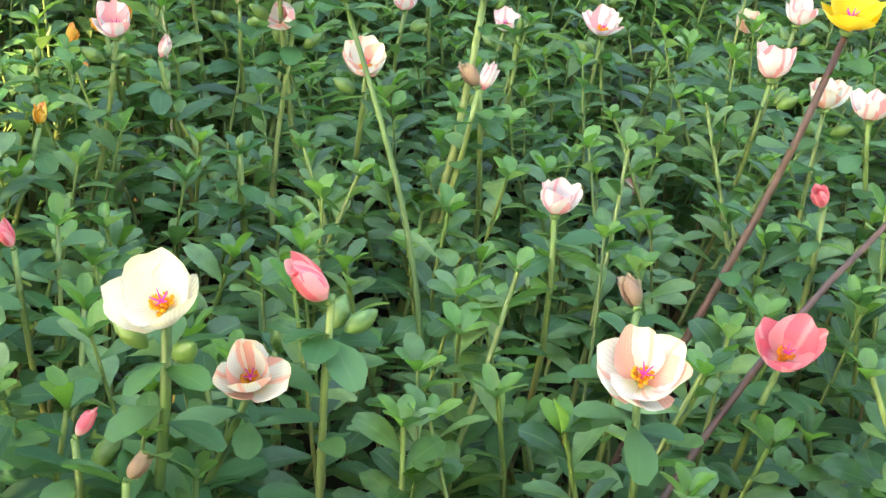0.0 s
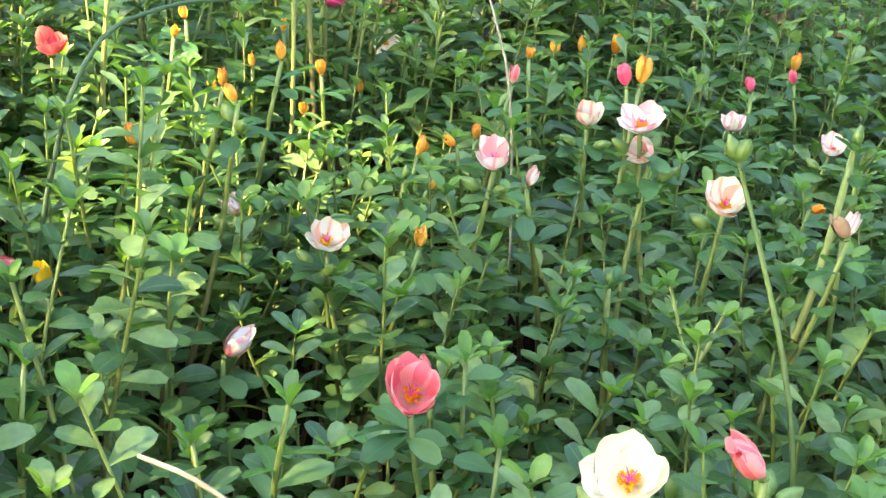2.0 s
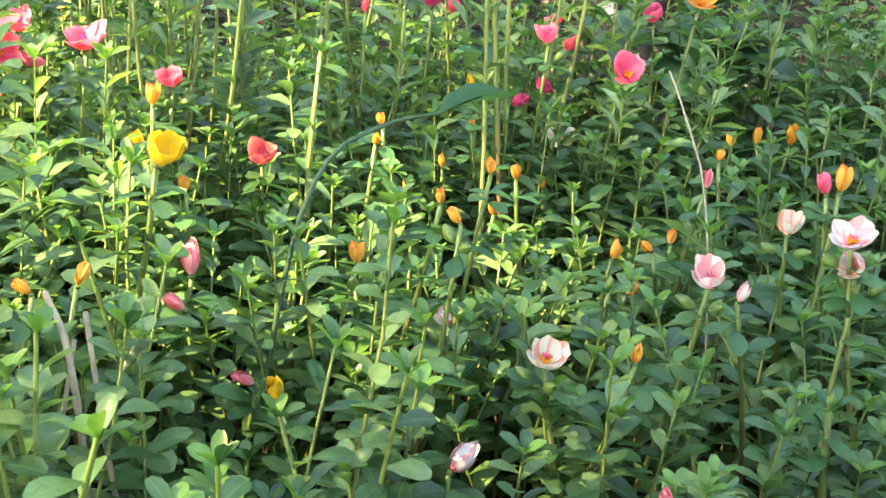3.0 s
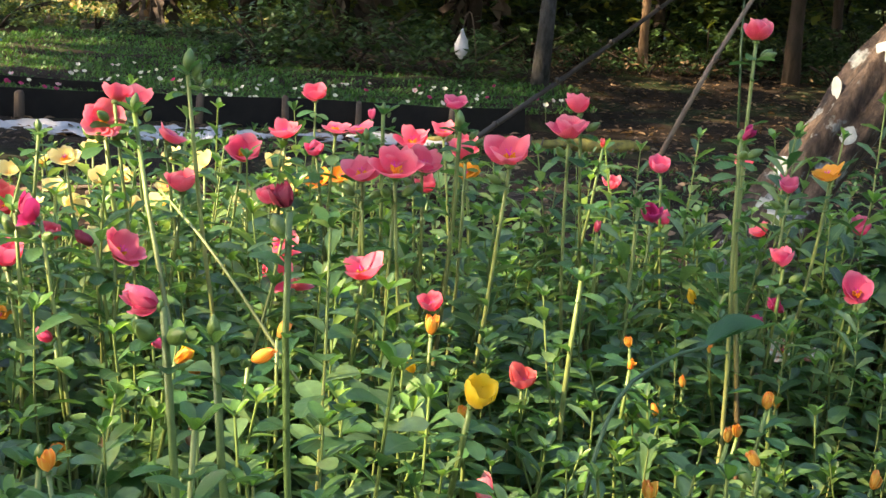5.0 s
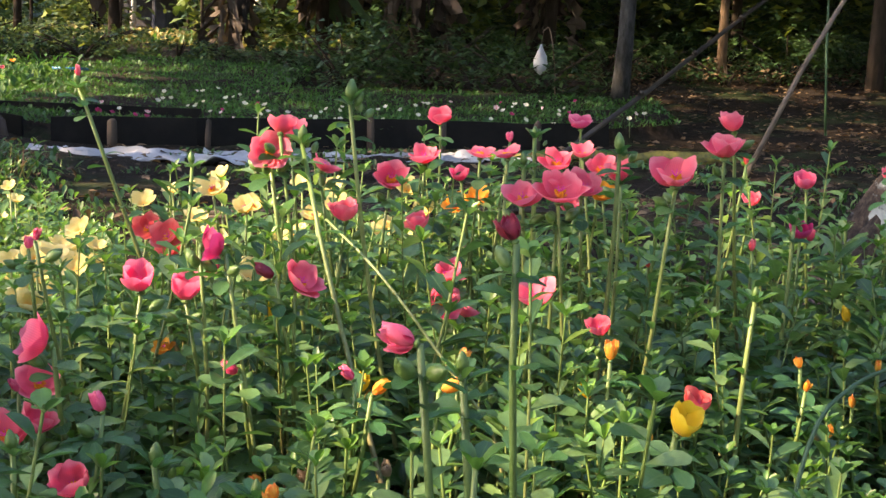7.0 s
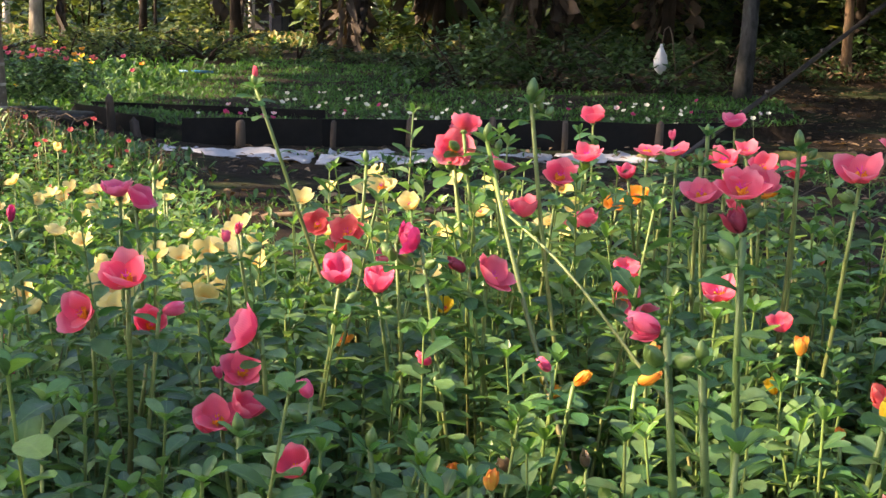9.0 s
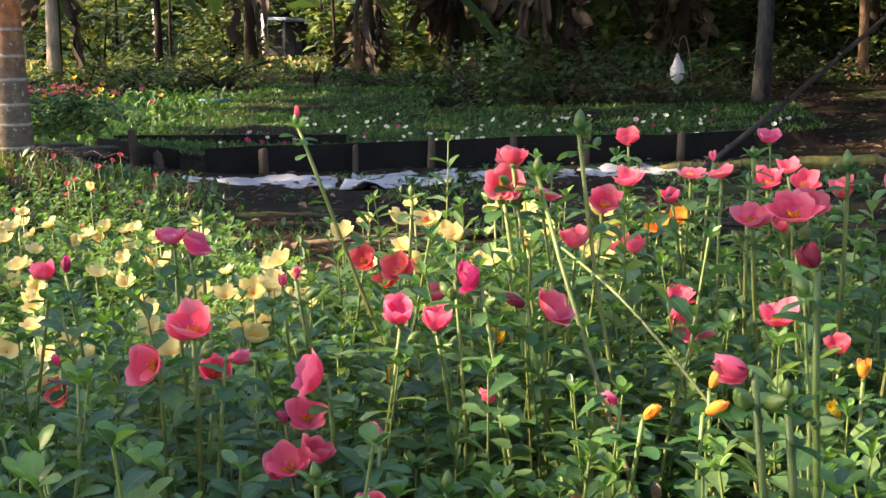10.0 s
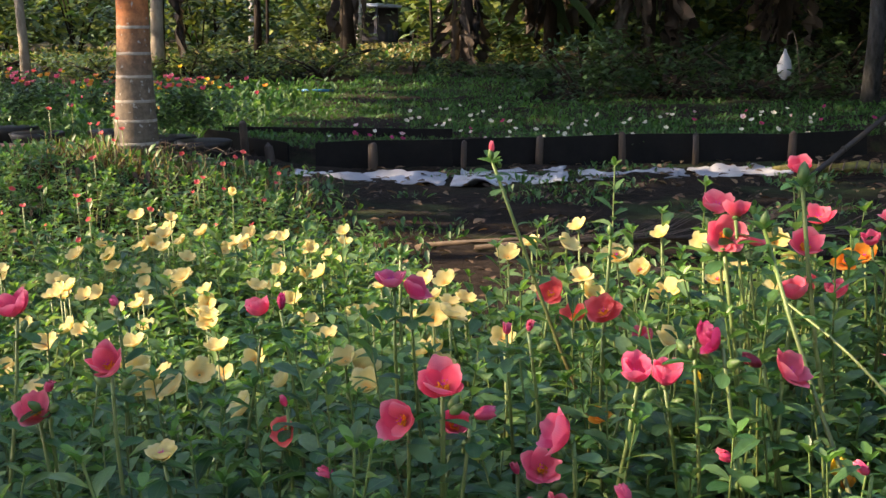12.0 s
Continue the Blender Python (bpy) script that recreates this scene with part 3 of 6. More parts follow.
def bud_mesh(name, length, width):
    """A pointed green bud along +z."""
    prof = [(0.15, 0), (0.62, 0.12), (0.95, 0.32), (1.0, 0.5), (0.78, 0.72), (0.4, 0.9), (0.06, 1.0)]
    pts, rad = [(0, 0, z * length) for r, z in prof], [r * width * 0.5 for r, z in prof]
    return mesh_of(name, *tube(pts, rad, 7))


ANTHERS, STIGMAS = anther_mesh(), stigma_mesh()
CALYX = bud_mesh("calyx", 0.31, 0.46)
CALYX.materials.append(BUD)
SIDE_BUD = bud_mesh("side_bud", 0.014, 0.0075)
SIDE_BUD.materials.append(BUD)
frng = random.Random(77)
LABELS = {
    "coral": "coral-pink open portulaca bloom on a long green stem", "pink": "deep pink portulaca bloom on a long green stem",
    "magenta": "magenta half-closed portulaca bloom on a green stem", "crimson": "dark crimson withering portulaca bloom on a tall stem",
    "red": "small scarlet portulaca bloom on a thin stem", "striped": "white portulaca bloom with peach-pink stripes on a green stem",
    "pinkwhite": "white and rose cup-shaped portulaca bloom on a green stem", "ivory": "ivory portulaca bloom with magenta stigma among green leaves",
    "salmon": "salmon-pink portulaca cup with a pale centre on a green stem", "cream": "pale yellow portulaca bloom in the sunlit patch",
    "yellow": "bright yellow portulaca bloom on a green stem", "orange": "orange portulaca bloom on a green stem",
    "amber": "closed amber-yellow portulaca bud on a green stem", "withered": "withered brown portulaca bloom among green leaves",
}


def stem_line(x, y, z, lean_x, lean_y):
    """From the soil up to just under a bloom, in a slight bow."""
    bx, by = x + lean_x, y + lean_y
    bz = ground_z(bx, by) - 0.005
    pts = []
    for i in range(8):
        t = i / 7
        q = t ** 0.85
        pts.append((bx + (x - bx) * q + 0.011 * math.sin(4.5 * t + x * 40) * (1 - t), by + (y - by) * q + 0.011 * math.cos(4.5 * t + y * 40) * (1 - t), bz + (z - bz) * t))
    return pts


def leaves_along(root, pts, base, rng, first, count, size):
    """Leaves on the upper part of a flowering stem."""
    az = rng.uniform(0, 6.28)
    top = Vector(pts[-1]) - base
    for i in range(count):
        if i < first:
            p = top - Vector((0, 0, 0.012 + 0.002 * i))
            az += 6.28 / first + rng.uniform(-0.3, 0.3)
            lift, ln = rng.uniform(-0.3, 0.15), size * rng.uniform(0.8, 1.15)
        else:
            t = 6.55 - (i - first) * 0.38 - (0.2 if i % 2 else 0)
            if t < 1.2:
                break
            k = int(t)
            p = Vector(pts[k]).lerp(Vector(pts[k + 1]), t - k) - base
            az += 2.3 + rng.uniform(-0.4, 0.4)
            lift, ln = rng.uniform(-0.1, 0.5), size * rng.uniform(0.8, 1.2)
        ob = link_mesh("leaf", rng.choice(LEAF_MESHES), None, root)
        ob.matrix_local = aim(p, az, lift, ln, rng.uniform(-0.4, 0.4))


def flower(colour, kind, x, y, z, size, tilt=22, face=None, stem=0.0013, leaves=0, lean=None, buds=0, heart=True, pale=None, bark=None):
    """A portulaca bloom of that width in centimetres whose middle is at x, y, z; face: the compass way that it tips towards, in degrees from +x."""
    rng = frng
    lx, ly = lean or (rng.uniform(-0.06, 0.06), rng.uniform(-0.03, 0.07))
    leaves = leaves or (13 if y < 1.0 else 11 if y < 1.2 else 7)
    face = rng.uniform(200, 340) if face is None else face
    if not buds and 0.55 < y < 1.15 and kind != "bud" and colour in ("coral", "pink", "magenta", "striped", "pinkwhite"):
        buds = 2
    stem *= 1.15 if y < 0.62 else 1.25
    r = size * 0.005
    axis = Vector((math.sin(radians(tilt)) * math.cos(radians(face)), math.sin(radians(tilt)) * math.sin(radians(face)), math.cos(radians(tilt))))
    height = {"open": 0.55, "bowl": 0.58, "cup": 0.62, "bud": 0.8, "furled": 0.8, "flat": 0.3}[kind] * r
    foot = Vector((x, y, z)) - axis * height
    pts = stem_line(*(foot - axis * r * 0.25), lx, ly)
    base = Vector(pts[0])
    root = new("portulaca_flower")
    root.location = base
    words = LABELS[colour]
    tagged(root, "folded fading " + words.split(" portulaca")[0] + " portulaca bloom on a green stem" if kind == "furled" else words, "flower", "portulaca blooms")
    line = [Vector(p) - base for p in pts]
    link_mesh("stem", tube_mesh("stem", line, [stem * (1.25 - 0.05 * i) for i in range(8)], 6, (1.0 if rng.random() < 0.4 else 0.0) if pale is None else pale), bark or STEM, root)
    head = Matrix.Translation(foot - base) @ axis.to_track_quat("Z", "Y").to_matrix().to_4x4() @ Matrix.Rotation(rng.uniform(0, 6.28), 4, "Z")
    n = 5
    for i in range(n):
        ob = link_mesh("petal", petal_mesh(kind, colour, rng.randrange(3)), None, root)
        s = r * rng.uniform(0.9, 1.08) * (1 if i % 2 else 1.05)
        ob.matrix_local = head @ Matrix.Rotation(i * 2 * math.pi / n + rng.uniform(-0.12, 0.12), 4, "Z") @ Matrix.Rotation(radians(rng.uniform(-26, 22) if kind == "furled" else rng.uniform(-17, 13)), 4, "Y") @ Matrix.Rotation(radians(rng.uniform(-8, 8)), 4, "X") @ Matrix.Diagonal((s, s * rng.uniform(0.92, 1.08), s * rng.uniform(0.9, 1.12), 1))
    ob = link_mesh("calyx", CALYX, None, root, "green sepals")
    ob.matrix_local = head @ Matrix.Translation((0, 0, -0.28 * r)) @ Matrix.Diagonal((r, r, r, 1))
    if heart and kind in ("open", "cup", "bowl", "flat"):
        for name, me, lab in (("stamen", ANTHERS, "orange anthers on thin threads"), ("stigma", STIGMAS, "magenta stigma")):
            ob = link_mesh(name, me, None, root, lab)
            ob.matrix_local = head @ Matrix.Diagonal((r, r, r, 1))
    for i in range(buds):
        ob = link_mesh("side_bud", SIDE_BUD, None, root, "green bud")
        a = rng.uniform(0, 6.28)
        ob.matrix_local = Matrix.Translation(line[-1] + Vector((0.006 * math.cos(a), 0.006 * math.sin(a), -0.012))) @ Matrix.Rotation(a, 4, "Z") @ Matrix.Rotation(rng.uniform(0.8, 1.2), 4, "Y")
    leaves_along(root, pts, base, rng, 4, leaves, 0.021)
    return root


def bud_stalk(x, y, z, length=1.9, lean=None, leaves=9, stem=0.0016, flush="", bark=None):
    """A tall stem that ends in green buds."""
    rng = frng
    lx, ly = lean or (rng.uniform(-0.03, 0.03), rng.uniform(-0.02, 0.04))
    stem *= 1.4
    pts = stem_line(x, y, z - length * 0.007, lx, ly)
    base = Vector(pts[0])
    root = new("portulaca_bud")
    root.location = base
    tagged(root, "tall portulaca stem ending in plump green buds", "flower bud", "portulaca buds")
    line = [Vector(p) - base for p in pts]
    link_mesh("stem", tube_mesh("stem", line, [stem * (1.15 - 0.05 * i) for i in range(8)], 6, 0.0 if rng.random() < 0.6 else 1.0), bark or STEM, root)
    for k in range(rng.choice((3, 3, 4))):
        ob = link_mesh("bud", SIDE_BUD, None, root)
        s = length / 1.75 * (1 if k == 0 else rng.uniform(0.55, 0.8))
        ob.matrix_local = Matrix.Translation(line[-1] + Vector((0.004 * k, 0.002 * k, -0.004 * k))) @ Matrix.Rotation(rng.uniform(0, 6.28), 4, "Z") @ Matrix.Rotation(0.12 + 0.3 * k, 4, "Y") @ Matrix.Diagonal((s, s, s, 1))
    if flush:
        for k in range(4):
            ob = link_mesh("petal", petal_mesh("furled", flush, k % 3), None, root, "coral petal tip showing")
            ob.matrix_local = Matrix.Translation(line[-1] + Vector((0, 0, 0.007))) @ Matrix.Rotation(k * 1.6, 4, "Z") @ Matrix.Diagonal((0.007, 0.007, 0.0085, 1))
    for k in range(6):
        ob = link_mesh("leaf", LEAF_MESHES[2], None, root)
        ob.matrix_local = aim(line[-1] + Vector((0, 0, -0.003)), k * 1.05 + rng.uniform(-0.3, 0.3), rng.uniform(0.1, 0.8), rng.uniform(0.011, 0.018))
    leaves_along(root, pts, base, rng, 4, leaves, 0.019)
    return root


FRESH_STEM = plain_material("fresh_green_stem", (0.05, 0.11, 0.03), (0.1, 0.17, 0.045), 60, 0.5)
RED_STEM = plain_material("reddish_stem", (0.05, 0.022, 0.02), (0.11, 0.05, 0.038), 60, 0.5)
# white, rose and yellow blooms of the shaded end
flower("striped", "cup", 0.303, 0.645, 0.199, 2.6, 30, 265)
flower("pinkwhite", "cup", 0.395, 0.661, 0.245, 2.6, 18, 250)
flower("striped", "bowl", 0.525, 0.637, 0.231, 2.7, 42, 250)
flower("pinkwhite", "cup", 0.556, 0.45, 0.215, 2.2, 8, 250)
flower("salmon", "bowl", 0.32, 0.441, 0.207, 2.9, 38, 265, lean=(0.05, 0.0), bark=FRESH_STEM)
flower("ivory", "bowl", 0.375, 0.342, 0.226, 3.0, 40, 245, stem=0.0017, lean=(0.0, 0.01), buds=2, bark=FRESH_STEM)
flower("salmon", "furled", 0.427, 0.365, 0.22, 2.3, 40, 180, buds=3)
flower("striped", "bowl", 0.408, 0.364, 0.187, 2.5, 38, 250, bark=FRESH_STEM)
flower("pinkwhite", "bud", 0.257, 0.621, 0.145, 2.2, 40, 20)
flower("withered", "furled", 0.559, 0.569, 0.241, 1.8, 30, 150)
flower("striped", "cup", 0.483, 0.777, 0.243, 2.5, 25, 260)
flower("pinkwhite", "open", 0.487, 0.688, 0.263, 2.8, 30, 250)
flower("yellow", "cup", 0.09, 0.67, 0.298, 2.7, 28, 330, stem=0.0016, heart=False)
flower("red", "cup", 0.131, 0.884, 0.248, 2.7, 15, 265)
flower("amber", "bud", 0.061, 0.831, 0.295, 1.6, 10, 250)
flower("magenta", "furled", 0.36, 1.057, 0.276, 2.2, 60, 180)
flower("magenta", "furled", 0.336, 1.03, 0.268, 2.2, 70, 20)
flower("yellow", "bud", 0.309, 1.163, 0.257, 1.8, 20, 180)
flower("coral", "open", 0.008, 0.88, 0.323, 3.3, 16, 240)
flower("pink", "open", 0.437, 1.078, 0.291, 3.4, 40, 250)
flower("amber", "bud", 0.316, 0.891, 0.241, 1.5, 14, 250)
flower("amber", "bud", 0.196, 0.7, 0.235, 1.6, 10, 250, buds=2)
flower("striped", "flat", 0.395, 1.139, 0.217, 2.4, 55, 255)
flower("pinkwhite", "furled", 0.42, 1.13, 0.215, 2.0, 60, 0)
flower("striped", "bowl", 0.521, 0.304, 0.209, 2.9, 36, 255, bark=FRESH_STEM)
flower("salmon", "bowl", 0.598, 0.335, 0.196, 2.6, 30, 250)
flower("pinkwhite", "bud", 0.71, 0.655, 0.149, 1.6, 30, 200)
flower("withered", "furled", 0.562, 0.388, 0.198, 1.6, 45, 90)
flower("pinkwhite", "bud", 0.58, 0.598, 0.231, 1.7, 30, 30)
flower("pinkwhite", "cup", 0.735, 0.566, 0.249, 2.9, 10, 250)
flower("striped", "cup", 0.781, 0.575, 0.23, 2.9, 14, 240)
flower("pinkwhite", "cup", 0.781, 0.536, 0.233, 2.6, 14, 240)
flower("pinkwhite", "open", 0.734, 0.767, 0.229, 3.0, 25, 250)
flower("striped", "cup", 0.765, 0.824, 0.219, 2.8, 20, 250)
flower("pinkwhite", "cup", 0.854, 0.715, 0.251, 2.8, 15, 250)
flower("striped", "cup", 0.882, 0.814, 0.224, 2.6, 15, 250)
flower("yellow", "open", 0.684, 0.446, 0.299, 3.0, 14, 250, stem=0.0017, lean=(-0.13, -0.02), bark=RED_STEM)
flower("salmon", "bud", 0.688, 0.447, 0.213, 1.5, 40, 200)
flower("pinkwhite", "cup", 0.69, 0.835, 0.217, 2.4, 25, 250)
flower("pinkwhite", "furled", 0.253, 0.726, 0.189, 1.9, 34, 190)
flower("yellow", "bud", 0.153, 0.655, 0.167, 2.0, 16, 250)
flower("salmon", "furled", 0.135, 0.66, 0.172, 1.8, 60, 180)
flower("amber", "furled", 0.25, 0.679, 0.267, 1.3, 30, 160, buds=2)
flower("amber", "bud", 0.31, 0.948, 0.196, 1.4, 12, 250)
flower("amber", "bud", 0.519, 0.79, 0.272, 2.2, 8, 250)
flower("pink", "bud", 0.508, 0.792, 0.268, 1.8, 16, 150)
flower("amber", "bud", 0.771, 1.083, 0.233, 2.0, 10, 250)
flower("orange", "bud", 0.608, 1.119, 0.232, 2.4, 20, 250)
flower("amber", "bud", 0.572, 1.11, 0.232, 2.0, 12, 250)
flower("amber", "bud", 0.545, 1.10, 0.228, 2.0, 12, 250)
flower("pinkwhite", "bud", 0.424, 0.683, 0.226, 1.5, 20, 330)
flower("coral", "open", -0.044, 0.948, 0.296, 2.8, 30, 20)
flower("coral", "flat", -0.058, 0.938, 0.322, 3.0, 15, 100)
flower("coral", "cup", 0.062, 0.93, 0.29, 2.4, 18, 260)
flower("amber", "bud", 0.062, 0.585, 0.256, 1.5, 20, 30)
flower("amber", "furled", 0.035, 0.58, 0.25, 1.3, 50, 170)
flower("salmon", "bud", 0.1, 0.715, 0.222, 2.3, 20, 100)
flower("salmon", "bud", 0.092, 0.7, 0.2, 1.8, 50, 190)
flower("pink", "cup", 0.508, 1.292, 0.317, 2.8, 25, 240)
flower("coral", "cup", 0.431, 1.315, 0.276, 2.9, 20, 200)
flower("coral", "open", 0.415, 1.34, 0.3, 2.6, 30, 200)
flower("pink", "cup", 0.458, 1.418, 0.344, 3.0, 20, 270)
flower("pink", "open", 0.62, 1.211, 0.362, 3.2, 18, 300)
flower("orange", "open", 0.512, 1.143, 0.351, 3.1, 30, 260)
flower("pink", "cup", 0.299, 1.29, 0.313, 2.8, 25, 210)
flower("coral", "cup", 0.051, 1.201, 0.344, 2.6, 20, 250)
flower("coral", "open", -0.107, 1.278, 0.311, 2.8, 25, 200)
flower("amber", "bud", -0.039, 0.822, 0.288, 1.5, 30, 20)
flower("amber", "bud", 0.27, 0.98, 0.225, 1.4, 12, 250)
flower("amber", "bud", 0.24, 0.93, 0.215, 1.3, 12, 250)
flower("amber", "bud", 0.42, 0.83, 0.215, 1.5, 18, 250)
flower("orange", "furled", 0.40, 0.82, 0.21, 1.3, 50, 170)
flower("amber", "furled", 0.357, 0.655, 0.197, 1.5, 10, 60)
flower("amber", "bud", 0.36, 1.02, 0.2, 1.3, 12, 250)
flower("orange", "furled", 0.47, 0.9, 0.26, 1.2, 20, 60)
flower("salmon", "bud", 0.45, 0.86, 0.25, 1.5, 12, 60)
flower("pinkwhite", "cup", 0.49, 0.69, 0.242, 2.2, 60, 200)
flower("pinkwhite", "cup", 0.62, 0.86, 0.225, 2.3, 15, 250)
flower("pinkwhite", "cup", 0.82, 0.93, 0.235, 2.3, 15, 250)
flower("pink", "bud", 0.66, 0.93, 0.24, 1.6, 20, 200)
flower("pinkwhite", "open", 0.9, 1.0, 0.235, 2.6, 25, 250)
flower("pink", "bud", 0.73, 1.0, 0.235, 1.6, 20, 200)

# coral and pink blooms, tall and sunlit
flower("coral", "open", 0.113, 0.942, 0.408, 3.9, 26, 262, stem=0.0014)
flower("crimson", "furled", -0.013, 0.57, 0.418, 1.7, 26, 165, stem=0.0017, buds=1, lean=(0.01, 0.0), bark=FRESH_STEM)
flower("pink", "furled", -0.057, 0.478, 0.385, 2.0, 82, 175, stem=0.0017, buds=3, lean=(0.03, 0.0), bark=FRESH_STEM)
flower("pink", "cup", -0.237, 0.852, 0.323, 3.1, 14, 280, stem=0.0014)
flower("coral", "open", -0.1, 1.59, 0.401, 3.4, 22, 270)
flower("coral", "open", -0.196, 0.944, 0.413, 3.2, 60, 280, lean=(0.05, 0.02), buds=3, stem=0.0017)
flower("coral", "open", -0.188, 0.955, 0.432, 2.6, 30, 80)
flower("coral", "open", -0.377, 0.725, 0.345, 3.4, 34, 285, stem=0.0017)
flower("coral", "open", -0.405, 0.715, 0.32, 3.0, 70, 250)
flower("coral", "cup", -0.378, 0.773, 0.301, 2.8, 55, 300)
flower("pink", "bud", -0.353, 0.745, 0.318, 1.8, 75, 10)
flower("pink", "open", -0.304, 0.739, 0.31, 3.4, 60, 200, stem=0.0016)
flower("coral", "open", -0.12, 1.147, 0.374, 3.8, 30, 290)
flower("coral", "open", 0.027, 0.95, 0.392, 3.9, 24, 275)
flower("magenta", "open", -0.208, 0.812, 0.362, 2.4, 70, 10)
flower("pink", "furled", -0.258, 0.722, 0.277, 1.8, 40, 140, buds=2)
flower("pink", "cup", -0.256, 0.8, 0.339, 3.0, 16, 250, stem=0.0014)
flower("coral", "open", -0.149, 0.826, 0.337, 3.0, 40, 330, buds=1)
flower("crimson", "furled", -0.177, 0.83, 0.34, 1.9, 70, 160)
flower("coral", "cup", -0.142, 0.972, 0.365, 2.9, 20, 250)
flower("coral", "open", 0.025, 0.972, 0.39, 3.2, 10, 190)
flower("coral", "open", 0.034, 1.204, 0.389, 3.5, 20, 270)
flower("coral", "open", 0.17, 1.068, 0.419, 3.6, 14, 265)
flower("coral", "cup", 0.178, 1.09, 0.438, 2.7, 14, 160)
flower("pink", "open", 0.078, 1.609, 0.399, 3.2, 22, 250)
flower("pink", "open", -0.463, 0.921, 0.374, 3.0, 12, 200, stem=0.0014)
flower("pink", "open", -0.44, 0.915, 0.366, 2.8, 30, 350)
flower("coral", "open", -0.317, 0.722, 0.254, 3.0, 42, 262)
flower("coral", "cup", -0.299, 0.732, 0.26, 2.6, 30, 350)
flower("coral", "open", -0.32, 0.789, 0.268, 3.0, 40, 280)
flower("coral", "cup", -0.239, 0.622, 0.263, 2.6, 35, 270)
flower("amber", "bud", -0.165, 0.73, 0.223, 2.2, 20, 260)
flower("yellow", "bud", -0.112, 0.863, 0.255, 2.1, 30, 320)
flower("orange", "bud", -0.105, 0.86, 0.245, 1.8, 40, 320)
flower("amber", "bud", -0.043, 0.75, 0.29, 1.9, 60, 20)
flower("pink", "cup", -0.593, 0.958, 0.337, 2.7, 20, 200)
flower("magenta", "bud", -0.57, 0.955, 0.342, 1.7, 10, 60, buds=2)
flower("red", "open", -0.368, 1.208, 0.306, 2.8, 50, 280)
flower("red", "open", -0.345, 1.2, 0.285, 2.6, 50, 260)
flower("coral", "open", -0.203, 1.071, 0.42, 3.2, 22, 265)
flower("coral", "cup", 0.328, 1.096, 0.511, 2.9, 10, 255, stem=0.0014, lean=(0.01, 0.02))
flower("magenta", "cup", 0.27, 1.202, 0.33, 2.9, 18, 250)
flower("pink", "cup", 0.284, 1.256, 0.372, 2.6, 18, 230)
flower("coral", "open", 0.086, 1.334, 0.371, 3.2, 40, 270)
flower("pink", "cup", 0.352, 1.029, 0.325, 2.5, 20, 200)
flower("coral", "cup", 0.365, 1.243, 0.383, 2.5, 15, 240)
flower("pink", "cup", 0.381, 1.132, 0.374, 2.4, 15, 240)
flower("orange", "open", 0.382, 1.029, 0.399, 2.6, 25, 200)
flower("magenta", "furled", 0.295, 0.954, 0.431, 1.6, 40, 330)
flower("red", "open", -0.299, 1.031, 0.329, 3.0, 45, 270)
flower("magenta", "open", -0.205, 0.8, 0.361, 2.2, 60, 190)
flower("coral", "cup", -0.265, 1.037, 0.304, 2.6, 25, 270)
flower("coral", "open", -0.057, 0.92, 0.305, 3.0, 60, 300)
flower("coral", "open", -0.058, 0.973, 0.317, 2.8, 30, 280)
flower("pink", "cup", -0.058, 1.184, 0.374, 2.3, 20, 250)
flower("coral", "open", -0.17, 1.071, 0.391, 2.8, 30, 20)
flower("coral", "open", 0.063, 1.289, 0.391, 2.8, 25, 260)
flower("orange", "open", -0.066, 1.329, 0.326, 3.0, 40, 270)
flower("orange", "open", -0.045, 1.35, 0.33, 3.0, 40, 250)
flower("orange", "open", 0.091, 1.333, 0.344, 2.8, 40, 270)
flower("yellow", "bud", 0.048, 0.86, 0.258, 1.5, 30, 180)
flower("coral", "cup", -0.093, 1.126, 0.335, 2.6, 20, 250)
flower("coral", "flat", -0.04, 1.187, 0.394, 2.8, 10, 250)
flower("amber", "bud", -0.126, 0.587, 0.275, 1.7, 20, 270)
flower("coral", "open", -0.1, 1.282, 0.382, 3.4, 14, 250)
flower("orange", "bud", -0.084, 0.708, 0.298, 1.6, 40, 340)
flower("amber", "bud", 0.28, 0.771, 0.274, 1.5, 20, 250)
flower("amber", "bud", 0.245, 0.725, 0.265, 1.3, 10, 250)
flower("red", "bud", 0.115, 1.1, 0.31, 1.2, 20, 250)
flower("coral", "cup", 0.25, 1.35, 0.34, 2.4, 20, 250)
flower("pink", "bowl", -0.735, 0.8, 0.367, 3.0, 24, 250)
flower("coral", "bowl", -0.631, 0.75, 0.34, 3.1, 34, 270)
flower("coral", "open", -0.691, 0.75, 0.302, 3.1, 40, 280)
flower("pink", "bud", -0.735, 0.76, 0.312, 2.2, 30, 200)
flower("pink", "furled", -0.68, 0.755, 0.318, 1.6, 40, 330)
flower("cream", "open", -0.592, 0.75, 0.275, 2.4, 20, 260)
flower("red", "open", -0.536, 0.85, 0.262, 2.2, 60, 265)
flower("pink", "bud", -0.534, 0.85, 0.286, 1.3, 30, 200)
flower("pink", "furled", -0.458, 0.72, 0.278, 1.6, 70, 180, buds=2)
flower("pink", "furled", -0.195, 0.8, 0.28, 1.7, 65, 180, buds=1)
flower("pink", "furled", -0.7, 0.9, 0.35, 1.3, 50, 150)
flower("red", "furled", 0.225, 1.26, 0.39, 1.2, 10, 90)
flower("pink", "furled", -0.36, 0.88, 0.345, 1.2, 10, 90)
flower("pink", "furled", -0.335, 0.83, 0.36, 1.2, 10, 60)

